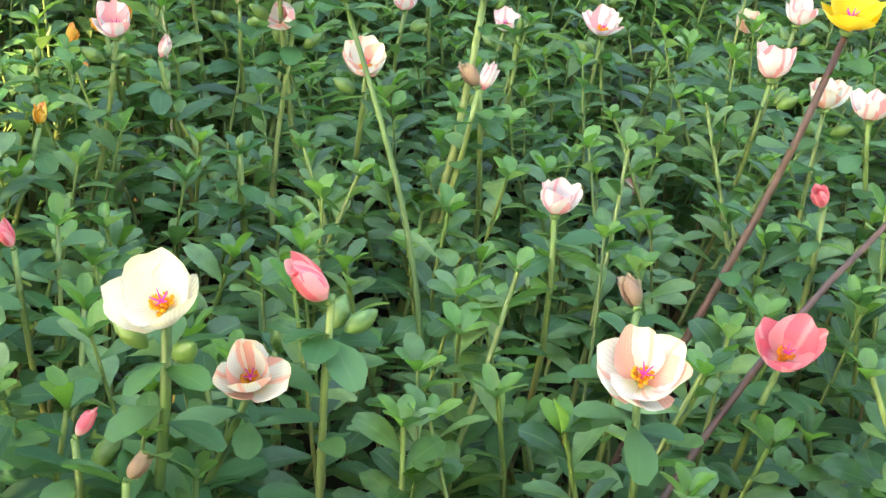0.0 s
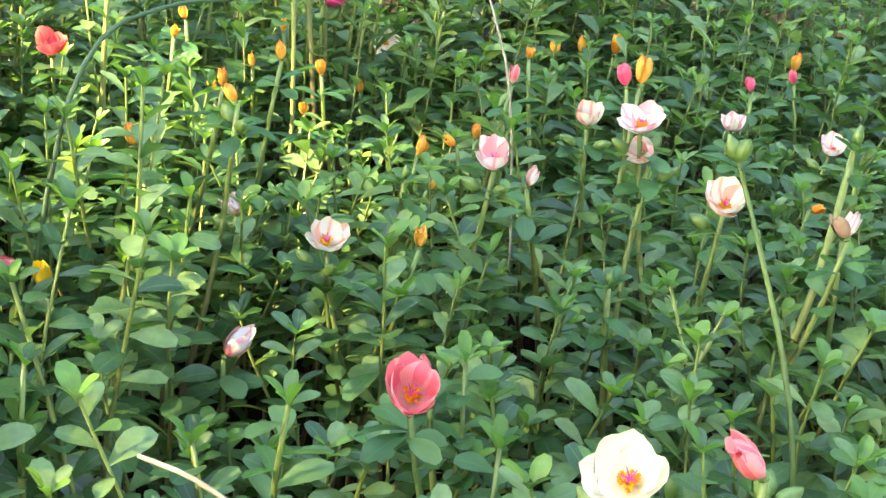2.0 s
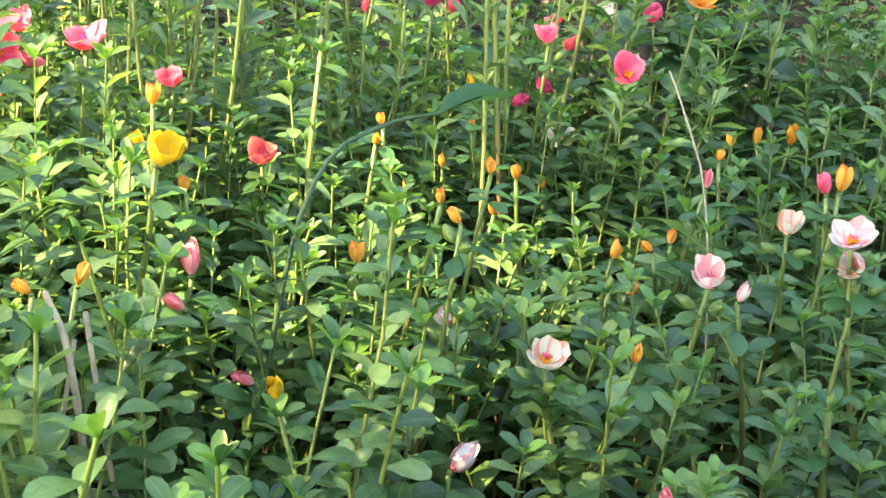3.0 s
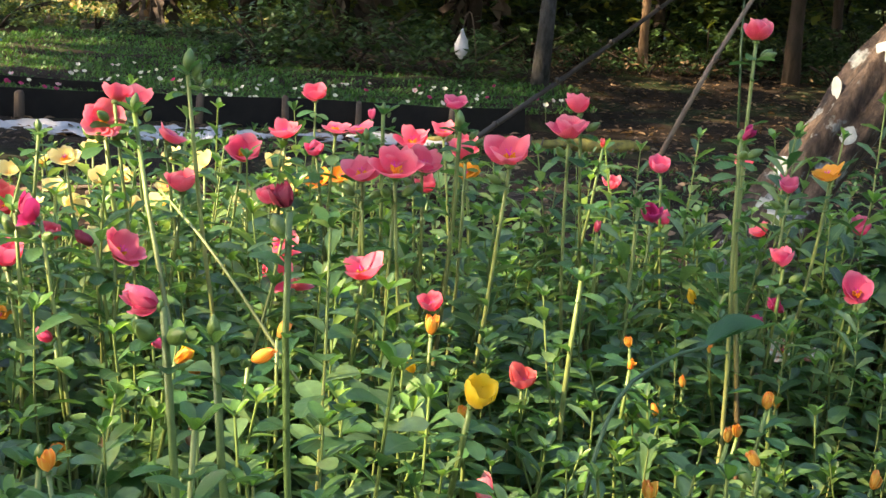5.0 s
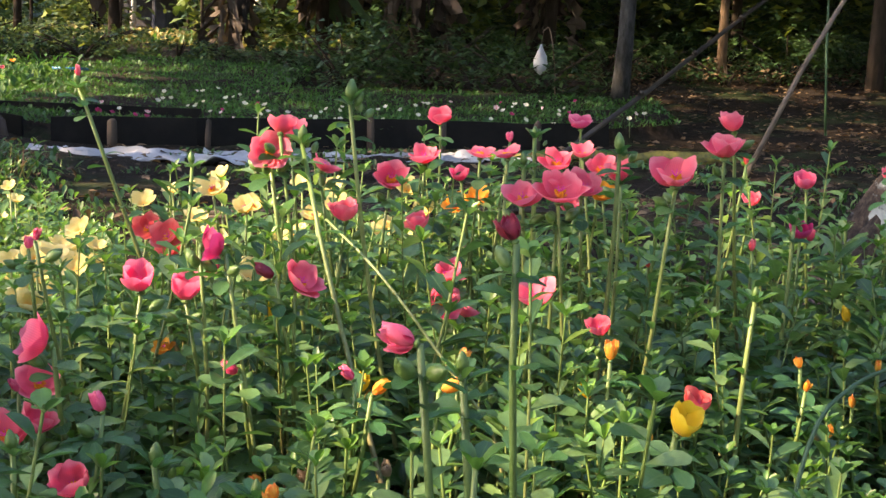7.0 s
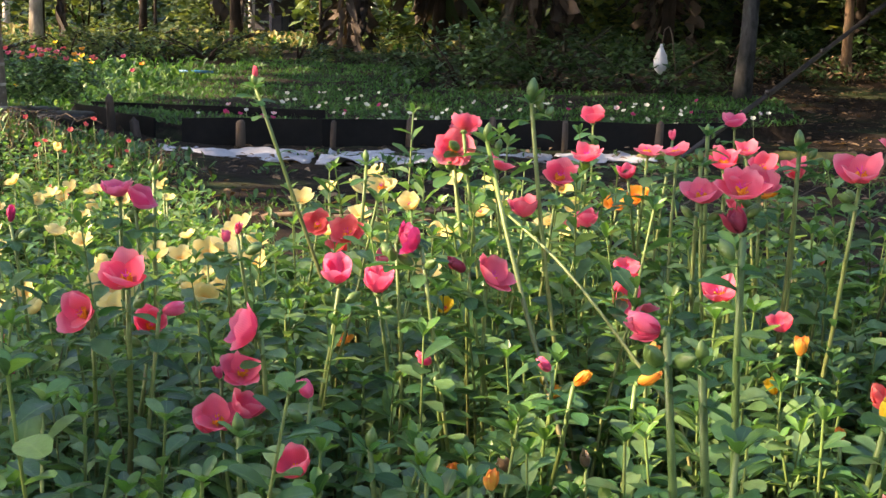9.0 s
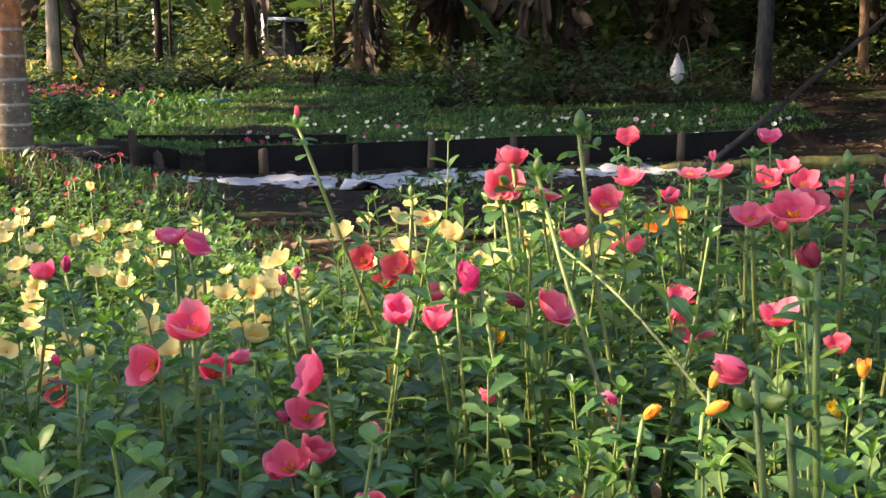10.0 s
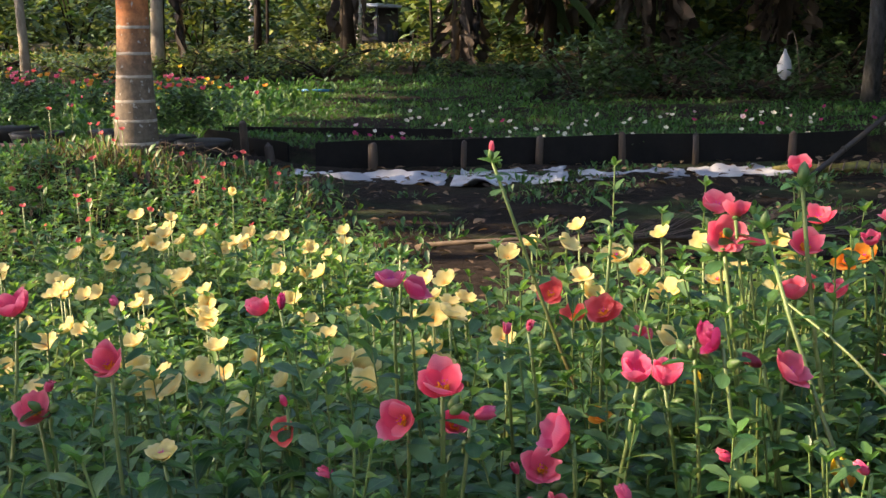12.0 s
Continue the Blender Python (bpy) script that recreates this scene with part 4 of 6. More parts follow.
flower("coral", "open", -0.001, 0.98, 0.382, 3.2, 30, 265)
flower("coral", "flat", -0.015, 1.15, 0.398, 2.9, 14, 200)
flower("coral", "cup", 0.081, 1.05, 0.396, 2.8, 18, 250)
flower("pink", "bud", -0.012, 1.3, 0.401, 1.4, 20, 100)
flower("coral", "open", 0.049, 1, 0.389, 3, 24, 300)
flower("withered", "furled", -0.08, 0.72, 0.244, 1.5, 20, 250)
flower("withered", "furled", -0.13, 0.72, 0.237, 1.5, 40, 200)
flower("amber", "bud", 0.086, 0.8, 0.245, 1.5, 15, 250)
flower("amber", "bud", 0.217, 0.95, 0.263, 1.2, 20, 200)
flower("orange", "furled", 0.213, 0.9, 0.258, 1.1, 20, 300)
flower("amber", "bud", 0.293, 1.0, 0.25, 1.3, 15, 250)
flower("pink", "bud", -0.34, 0.8, 0.261, 1.3, 20, 250)
flower("pink", "furled", -0.109, 0.75, 0.295, 1.6, 50, 150, buds=1)
flower("coral", "bud", 0.205, 1.1, 0.329, 1.3, 10, 250)
flower("cream", "open", -0.201, 1.2, 0.328, 2.4, 30, 250)
flower("salmon", "bud", 0.355, 0.36, 0.176, 1.2, 40, 30, buds=2)
flower("withered", "furled", 0.369, 0.34, 0.171, 1.3, 50, 40)
flower("salmon", "bud", 0.336, 0.5, 0.188, 1.4, 20, 200)
flower("amber", "bud", 0.389, 0.8, 0.185, 1.4, 50, 20)
flower("amber", "bud", 0.387, 0.85, 0.196, 1.5, 30, 30)
flower("orange", "furled", 0.643, 0.75, 0.194, 1.3, 60, 330)

# tall stems with buds
bud_stalk(-0.138, 0.968, 0.466, 2.3, (0.07, 0.02), stem=0.0016)
bud_stalk(-0.424, 1.176, 0.456, 1.6, (0.2, -0.02), 10, 0.0017, "coral")
bud_stalk(-0.168, 0.925, 0.433, 1.7, (0.16, -0.28))
bud_stalk(0.009, 1.091, 0.427, 1.2)
bud_stalk(0.075, 1.0, 0.43, 2.0)
bud_stalk(0.0, 1.02, 0.41, 1.4)
bud_stalk(-0.03, 0.5, 0.375, 1.4, (0.03, 0.0), stem=0.0017, bark=FRESH_STEM)
bud_stalk(0.575, 0.6, 0.285, 1.5, (-0.06, -0.03), stem=0.0017)
bud_stalk(0.437, 0.448, 0.164, 1.6)
bud_stalk(0.3, 1.0, 0.43, 1.4)
bud_stalk(0.2, 0.78, 0.2, 1.2)
bud_stalk(0.45, 0.6, 0.2, 1.2)
bud_stalk(0.36, 0.75, 0.21, 1.3)
bud_stalk(0.65, 0.72, 0.24, 1.2)
bud_stalk(-0.3, 1.12, 0.39, 1.5)
bud_stalk(-0.5, 1.1, 0.37, 1.5)
bud_stalk(-0.27, 0.62, 0.29, 1.6)
bud_stalk(-0.2, 0.64, 0.28, 1.7)
bud_stalk(-0.14, 0.62, 0.27, 1.4)
bud_stalk(0.17, 0.9, 0.33, 1.3)
bud_stalk(0.24, 1.1, 0.36, 1.4)
bud_stalk(-0.42, 0.6, 0.3, 1.5)


def cream_patch():
    """The pale yellow blooms that crowd the low, sunlit part of the bed."""
    rng = random.Random(41)
    for i in range(270):
        x, y = rng.uniform(-1.35, -0.1), rng.uniform(1.0, 2.2)
        if y > far_edge(x) - 0.06 or x > -0.45 and y < 1.35 and rng.random() < 0.75 or rng.random() < 0.25 * step(1.5, 2.1, y):
            continue
        z, size, kind, tilt = canopy(x, y) + rng.uniform(-0.02, 0.04), rng.uniform(2.5, 3.5), rng.choice(("open", "flat", "cup")), rng.uniform(15, 50)
        if y < 1.45 and i % 2:
            flower("cream", kind, x, y, z, size, tilt, leaves=1, heart=False)
        else:
            small_bloom("cream", x, y, z, size)


flower("cream", "open", -0.301, 1.2, 0.35, 2.8, 35, 270)
flower("cream", "open", -0.332, 1.551, 0.285, 2.8, 30, 270)
flower("cream", "cup", -0.264, 1.33, 0.284, 2.6, 25, 270)
flower("cream", "open", -0.28, 1.25, 0.325, 2.6, 35, 250)
flower("cream", "cup", -1.148, 2.287, 0.262, 2.6, 15, 270)
flower("yellow", "open", -0.22, 1.1, 0.25, 2.0, 35, 250)
flower("orange", "open", -0.3, 1.02, 0.235, 2.0, 35, 250)


# ---- the raised bed with black boards ----
def box_between(name, a, b, height, thick, material, parent, label="", lean=0.0, wave=0.0):
    """An upright board from a to b, standing on the ground, its top edge slightly uneven."""
    a, b = Vector(a), Vector(b)
    d = (b - a)
    n = Vector((-d.y, d.x, 0)).normalized()
    V, F = [], []
    k = 6
    for i in range(k + 1):
        p = a.lerp(b, i / k)
        bow = n * wave * math.sin(i / k * 3.14)
        top = height * (1 + 0.05 * noise.noise((p.x * 4, p.y * 4, 7)))
        for s, z in ((-1, -0.03), (1, -0.03), (1, top), (-1, top)):
            V.append(p + bow + n * s * thick / 2 + Vector((0, 0, z)) + n * lean * z)
    for i in range(k):
        for j in range(4):
            j2 = (j + 1) % 4
            F.append((i * 4 + j, i * 4 + j2, i * 4 + 4 + j2, i * 4 + 4 + j))
    F += [(3, 2, 1, 0), (k * 4, k * 4 + 1, k * 4 + 2, k * 4 + 3)]
    me = mesh_of(name, V, F, smooth=False)
    return link_mesh(name, me, material, parent, label)


def stake(x, y, z, height, radius, parent=None):
    rng = random.Random(int((x + 9) * 1000))
    pts = [(0, 0, -0.05), (0.002, 0, height * 0.4), (rng.uniform(-0.006, 0.006), rng.uniform(-0.005, 0.005), height * 0.97), (0, 0, height)]
    ob = link_mesh("stake", tube_mesh("stake", pts, [radius, radius * 1.05, radius * 0.95, radius * 0.8], 8), STAKE, parent)
    ob.location = (x, y, z)
    return ob


def build_edging():
    root = new("garden_edging")
    tagged(root, "black plastic boards held by wooden stakes round a raised bed", "garden edging")
    line = [(-1.84, 4.94, 0.0), (-1.29, 5.11, 0.0), (-0.94, 5.27, 0.0), (-0.60, 5.42, 0.0), (-0.29, 5.5, 0.0), (0.12, 5.64, -0.01), (0.47, 5.93, -0.01)]
    for a, b in zip(line, line[1:]):
        box_between("board", a, b, 0.126, 0.008, BLACK_BOARD, root, "", 0.06, 0.012)
    box_between("board", (-2.62, 5.62, 0.01), (-2.3, 5.32, 0.01), 0.115, 0.008, BLACK_BOARD, root)
    box_between("board", (-2.29, 5.315, 0.0), (-1.99, 5.03, 0.0), 0.112, 0.008, BLACK_BOARD, root)
    box_between("board", (-2.5, 5.56, 0.07), (-1.4, 5.64, 0.06), 0.07, 0.008, BLACK_BOARD, root)
    for x, y, z, h, r in ((-2.255, 5.2, 0.0, 0.19, 0.018), (-2.06, 4.99, 0.0, 0.105, 0.02), (-1.6, 4.965, 0.0, 0.115, 0.02), (-1.24, 5.09, 0.0, 0.12, 0.012),
                          (-0.94, 5.235, 0.0, 0.13, 0.017), (-0.6, 5.385, 0.0, 0.135, 0.016), (-0.29, 5.465, 0.0, 0.125, 0.014), (0.12, 5.6, -0.01, 0.135, 0.018)):
        stake(x, y, z, h, r, root)


build_edging()


def build_sheet():
    """White ground sheet, crumpled along the foot of the boards, torn and partly under soil."""
    rng = random.Random(8)
    root = new("ground_sheet")
    tagged(root, "torn dirty white plastic sheet lying on the soil", "plastic sheet")
    for k, (x0, y0, x1, y1, w) in enumerate(((-1.84, 4.6, -1.22, 4.62, 0.2), (-1.18, 4.58, -0.76, 4.7, 0.22), (-1.2, 4.82, -0.8, 4.95, 0.14), (-0.72, 4.74, -0.3, 4.92, 0.28), (-0.28, 4.95, 0.1, 5.12, 0.27))):
        n, m = 26, 7
        V, F = [], []
        for i in range(n + 1):
            t = i / n
            px, py = x0 + (x1 - x0) * t, y0 + (y1 - y0) * t
            for j in range(m + 1):
                s = j / m
                edge = 0.5 + 0.9 * noise.noise((px * 6, s * 1.2 + k, 3))
                off = (s - 0.15) * w * (0.75 + 0.5 * edge)
                z = 0.0 + 0.03 * noise.noise((px * 7, py * 7 + s * 4, k)) + 0.014 * noise.noise((px * 25, s * 9, k)) + 0.012 * s
                V.append((px - 0.12 * off + 0.03 * noise.noise((px * 20, s * 3, 5)), py + off, ground_z(px, py) + z))
        for i in range(n):
            for j in range(m):
                a = i * (m + 1) + j
                F.append((a, a + m + 1, a + m + 2, a + 1))
        ob = link_mesh("sheet_piece", mesh_of("sheet_piece", V, F), CLOTH, root)
        sol = ob.modifiers.new("thickness", "SOLIDIFY")
        sol.thickness = 0.003


build_sheet()


def loose_pile(name, count, place, shapes, mats, size, seed, label, category, lift=(-0.2, 0.3)):
    rng = random.Random(seed)
    pile = Pile()
    for _ in range(count):
        p = place(rng)
        if p is None:
            continue
        put(pile, rng.choice(shapes), aim(p, rng.uniform(0, 6.28), rng.uniform(*lift), rng.uniform(*size), rng.uniform(-0.5, 0.5)), rng.randrange(len(mats)))
    ob = pile.object(name, mats)
    tagged(ob, label, category, kind="stuff")
    return ob


def grass_blade():
    V, F, U = [], [], []
    for i in range(3):
        v = i / 2
        for s in (-1, 1):
            V.append((v * 0.9, s * 0.045 * (1 - v * 0.85), 0.3 * v * v))
            U.append((0.5 + 0.3 * s, v))
    for i in range(2):
        F.append((2 * i, 2 * i + 2, 2 * i + 3, 2 * i + 1))
    return V, F, U


BLADE = grass_blade()


def lawn_place(rng):
    x, y = rng.uniform(-4.2, 1.0), rng.uniform(4.9, 8.5)
    if not inside_bed(x, y, 0.06) and not (x < -1.9 and y > 5.6 and x > -4.2):
        return None
    return Vector((x, y, ground_z(x, y) + (0.075 if inside_bed(x, y, 0.06) else 0)))


loose_pile("low_bed_plants", 88000, lawn_place, [BLADE, BLADE, LEAF_SPARE[2]], (GRASS, GRASS), (0.012, 0.034), 12, "low green seedlings and grass covering the raised bed", "ground cover", (0.1, 1.2))


def weed_place(rng):
    x, y = rng.uniform(-3.2, -0.35), rng.uniform(2.0, 4.6)
    if x > -0.75 - 0.45 * (y - 2.1) + rng.uniform(-0.2, 0.2):
        return None
    return Vector((x, y, ground_z(x, y) + rng.uniform(0, 0.05)))


loose_pile("weedy_ground_cover", 26000, weed_place, [BLADE, BLADE, LEAF_SPARE[0], LEAF_SPARE[2]], (GRASS, LEAF, LEAF, TIP, GRASS, LEAF, DRY), (0.014, 0.042), 13, "weedy green and straw-coloured plants around the palm foot", "ground cover", (0.1, 1.2))


def weed_stalks():
    """Leafy weeds among the scarlet blooms beyond the bed."""
    rng = random.Random(17)
    kinds = [stalk_pile(rng, h, LEAF_SPARE, 3) for h in (0.06, 0.08, 0.11, 0.14) for _ in range(4)]
    pile = Pile()
    for _ in range(900):
        y = rng.uniform(2.15, 3.2)
        x = rng.uniform(-2.8, -0.45)
        if x > -0.85 - 0.4 * (y - 2.1) + rng.uniform(-0.15, 0.15):
            continue
        pile.add_pile(rng.choice(kinds), pose(x, y, ground_z(x, y) - 0.005, 0, 0, rng.uniform(0, 360)))
    ob = pile.object("weed_stalks", (STEM, LEAF, TIP))
    tagged(ob, "leafy green weeds around the palm and the bare soil", "weeds", kind="stuff")


weed_stalks()


def straw_place(rng):
    a, r = rng.uniform(0, 6.28), rng.uniform(0.05, 0.5)
    x, y = -1.95 + 1.2 * r * math.cos(a), 3.45 + 0.8 * r * math.sin(a)
    return Vector((x, y, ground_z(x, y)))


loose_pile("straw_tufts", 1500, straw_place, [BLADE], (STRAW, DRY, GRASS), (0.04, 0.11), 18, "tufts of pale straw and grass round the palm's foot", "straw", (0.0, 1.0))


def dirt_place(rng):
    x, y = rng.uniform(-1.6, 4.0), rng.uniform(1.7, 9.5)
    if inside_bed(x, y) or y < far_edge(x):
        return None
    if x < 0.8 and rng.random() < 0.55:
        return None
    return Vector((x, y, ground_z(x, y) + 0.012))


loose_pile("leaf_litter", 11000, dirt_place, [LEAF_SPARE[0], LEAF_SPARE[1]], (DRY,), (0.015, 0.045), 14, "brown fallen leaves scattered over the soil", "leaf litter")


def tuft_place(rng):
    for _ in range(20):
        x, y = rng.uniform(-1.3, 2.5), rng.uniform(1.8, 5.3)
        if noise.noise((x * 2.2, y * 2.2, 9)) > 0.04 and not inside_bed(x, y):
            return Vector((x, y, ground_z(x, y)))
    return None


loose_pile("soil_weeds", 8000, tuft_place, [BLADE, LEAF_SPARE[2]], (GRASS, LEAF), (0.012, 0.036), 15, "small dark green weeds on the bare soil", "ground cover", (0.1, 1.2))


def small_bloom(colour, x, y, z, size):
    """A far bloom of the low beds: petals, stalk."""
    rng = frng
    root = new("bedding_flower")
    root.location = (x, y, ground_z(x, y))
    tagged(root, {"ivory": "small white bloom in the raised bed", "magenta": "small magenta bloom in the raised bed", "red": "small scarlet bloom among weeds", "pinkwhite": "small pale lilac bloom in the raised bed",
                  "yellow": "small yellow bloom in the far bed", "coral": "small orange-pink bloom in the far bed", "orange": "small orange bloom in the far bed", "cream": "pale yellow portulaca bloom in the sunlit patch"}[colour], "flower", "low bedding blooms")
    z -= ground_z(x, y)
    link_mesh("stem", tube_mesh("stem", [(0.01, 0.01, -0.01), (0.004, 0, z * 0.5), (0, 0, z)], [0.0016] * 3, 4, 1.0), STEM, root)
    head = Matrix.Translation((0, 0, z)) @ Matrix.Rotation(rng.uniform(-1.1, 1.1), 4, "Z") @ Matrix.Rotation(rng.uniform(0.2, 0.9), 4, "X")
    r = size * 0.005
    ob = link_mesh("bloom", SMALL[colour], None, root)
    ob.matrix_local = head @ Matrix.Diagonal((r, r, r, 1))


def bloom_mesh(colour, kind):
    """Five petals joined, for blooms far off."""
    pile = Pile()
    for i in range(5):
        put(pile, petal_shape(kind, i % 3), Matrix.Rotation(i * 1.257, 4, "Z"), 0)
    ob = pile.object("bloom", (PETAL[colour],))
    me = ob.data
    bpy.data.objects.remove(ob)
    return me


SMALL = {c: bloom_mesh(c, "small") for c in ("ivory", "magenta", "red", "pinkwhite", "cream")}


def scatter_blooms():
    rng = random.Random(31)
    n = 0
    while n < 84:
        x, y = rng.uniform(-1.9, 0.8), rng.uniform(5.0, 7.0)
        if not inside_bed(x, y, 0.12) or inside_bed(x, y, 1.3):
            continue
        c = "ivory" if rng.random() < 0.62 else ("pinkwhite" if rng.random() < 0.4 else "magenta")
        if x < -0.6 and c == "magenta" and rng.random() < 0.7:
            c = "ivory"
        small_bloom(c, x, y, ground_z(x, y) + 0.08 + rng.uniform(0.012, 0.035), rng.uniform(1.8, 3.2))
        n += 1
    for i in range(46):
        y = rng.uniform(2.1, 3.6)
        x = -0.95 - 0.35 * (y - 2.1) + rng.uniform(-0.8, 0.05)
        small_bloom("red", x, y, ground_z(x, y) + rng.uniform(0.06, 0.17), rng.uniform(1.2, 1.9))


scatter_blooms()
cream_patch()


# ---- trees, poles and things behind ----
def build_palm():
    root = new("palm_tree")
    bx, by = -1.968, 3.55
    bz = ground_z(bx, by) - 0.02
    root.location = (bx, by, bz)
    tagged(root, "slender palm with a ringed grey trunk coloured sunlit orange above", "palm tree")
    pts, rad = [], []
    for i in range(40):
        z = i * 0.1
        pts.append((0.012 * math.sin(z * 0.8), 0.02 * z, z))
        rad.append(0.049 + 0.018 * math.exp(-z / 0.1) + 0.012 * math.exp(-((z - 0.12) / 0.2) ** 2) - 0.0015 * z)
    trunk = link_mesh("trunk", tube_mesh("trunk", pts, rad, 24), PALM, root)
    for z in (0.085, 0.155, 0.215, 0.29, 0.36, 0.44, 0.53, 0.63, 0.74, 0.86):
        i = z / 0.1
        k = int(i)
        r = rad[k] + (rad[k + 1] - rad[k]) * (i - k)
        V, F, U = tube([(0.012 * math.sin(z * 0.8), 0.02 * z, z + d) for d in (-0.0055, -0.003, 0.003, 0.0055)], [r - 0.0006, r + 0.0009, r + 0.0009, r - 0.0006], 24, 0, False)
        link_mesh("ring", mesh_of("ring", V, F, U), RING, trunk, "pale leaf scar")
    crown = Pile()
    rng = random.Random(9)
    for k in range(11):
        az = k * 0.571 * 2
        for i in range(40):
            t = i / 40
            r, z = 1.6 * t, 3.9 + 0.9 * t - 1.3 * t * t
            p = Vector((r * math.cos(az), r * math.sin(az) + 0.08, z))
            for s in (-1, 1):
                put(crown, BLADE, aim(p, az + s * 1.1, -0.4, 0.45 * (1 - 0.6 * t)), 0)
    crown.object("crown", (FOREST,), root, "feathery green fronds")
    root2 = new("palm_roots")
    root2.location = (bx, by, bz)
    tagged(root2, "tangled brown roots and straw at the palm's foot", "roots", kind="stuff")
    pile = Pile()
    for i in range(110):
        a, r = rng.uniform(0, 6.28), rng.uniform(0.06, 0.3)
        h = rng.uniform(0.0, 0.05)
        p0 = Vector((r * math.cos(a), r * math.sin(a) * 0.8, 0.02 + h))
        b = rng.uniform(0, 6.28)
        p2 = p0 + Vector((0.09 * math.cos(b), 0.09 * math.sin(b), rng.uniform(-0.03, 0.0)))
        V, F, U = tube([p0, (p0 + p2) / 2 + Vector((0, 0, 0.015)), p2], [0.002, 0.002, 0.001], 4, 0, False)
        pile.add(V, F, U, 0)
    pile.object("root", (FROND,), root2)


build_palm()


LICHEN_WHITE = plain_material("white_lichen", (0.32, 0.35, 0.34), (0.5, 0.53, 0.51), 60, 0.95)


def leaning_tree():
    root = new("leaning_tree")
    root.location = (0.62, 2.5, ground_z(0.62, 2.5))
    tagged(root, "thick leaning tree trunk with rough bark and white lichen", "tree")
    rng = random.Random(4)
    V, F, U = [], [], []
    n, s = 40, 36
    for i in range(n + 1):
        t = i / n * 2.6
        c = Vector((0.56 * t + 0.05 * t * t, 0.06 * t, t - 0.1))
        r = 0.068 + 0.05 * math.exp(-t / 0.13) - 0.006 * t
        for k in range(s):
            a = 2 * math.pi * k / s
            q = Vector((math.cos(a), math.sin(a), 0))
            ridge = 0.011 * math.sin(5 * a + 3 * t) + 0.024 * noise.noise((q.x * 2, q.y * 2, t * 5)) + 0.01 * noise.noise((q.x * 6, q.y * 6, t * 12))
            flare = 0.07 * math.exp(-t / 0.14) * max(0, math.cos(3 * a + 0.6))
            V.append(c + q * (r + ridge + flare))
            U.append((k / s, i / n))
    for i in range(n):
        for k in range(s):
            k2 = (k + 1) % s
            F.append((i * s + k, i * s + k2, (i + 1) * s + k2, (i + 1) * s + k))
    trunk = link_mesh("trunk", mesh_of("trunk", V, F, U), LICHEN, root)
    for z, a, s in ((0.25, 3.6, 0.03), (0.42, 3.3, 0.022), (0.5, 4.2, 0.028), (0.33, 4.6, 0.018), (0.62, 3.7, 0.024), (0.17, 4.1, 0.03), (0.55, 4.9, 0.02), (0.72, 4.4, 0.022)):
        t = z + 0.1
        c = Vector((0.56 * t + 0.05 * t * t, 0.06 * t, z))
        ring = [(0, 0, 0)]
        for k in range(11):
            w = k * 0.571
            rr = s * (1 + 0.4 * noise.noise((k * 1.7, z * 9, 2)))
            ring.append((rr * math.cos(w), rr * math.sin(w), -0.004))
        q = Vector((math.cos(a), math.sin(a), 0.0))
        ob = link_mesh("lichen_patch", mesh_of("lichen_patch", ring, [(0, k, k % 11 + 1) for k in range(1, 12)]), LICHEN_WHITE, trunk, "whitish lichen")
        ob.matrix_local = Matrix.Translation(c + q * (0.08 + 0.05 * math.exp(-t / 0.13))) @ q.to_track_quat("Z", "Y").to_matrix().to_4x4()


leaning_tree()


def pole(name, points, radius, material, label, category, knots=0):
    base = Vector(points[0])
    root = new(name)
    root.location = base
    tagged(root, label, category)
    pts = [Vector(p) - base for p in points]
    shaft = link_mesh("shaft", tube_mesh("shaft", pts, [radius * (1 - 0.2 * i / len(pts)) for i in range(len(pts))], 10), material, root)
    d = pts[-1] - pts[0]
    for i in range(knots):
        c = pts[0] + d * ((i + 0.7) / knots)
        a = d.normalized() * 0.006
        link_mesh("node", tube_mesh("node", [c - a, c, c + a], [radius, radius * 1.14, radius], 10), material, shaft)
    return root


pole("bamboo_pole", [(0.10, 4.88, -0.03), (0.62, 5.65, 0.29), (1.15, 6.42, 0.64), (2.6, 8.5, 1.58)], 0.0118, BAMBOO, "dark bamboo pole leaning over the soil", "pole", 9)
pole("dry_stick", [(0.89, 4.775, -0.01), (1.14, 5.05, 0.41), (1.40, 5.30, 0.80), (1.75, 5.65, 1.35)], 0.0105, TWIG, "thin pale stick leaning above bare soil", "stick")
pole("green_vine", [(1.623, 6.52, 0.05), (1.6, 6.55, 0.45), (1.6, 6.63, 0.9), (1.62, 6.65, 2.2)], 0.007, GREEN_STEM, "upright green thorny stem in the shade", "vine")
pole("blue_pipe", [(-2.83, 7.62, 0.215), (-2.60, 7.67, 0.213)], 0.009, PIPE, "short light blue pipe lying on the bed", "pipe")


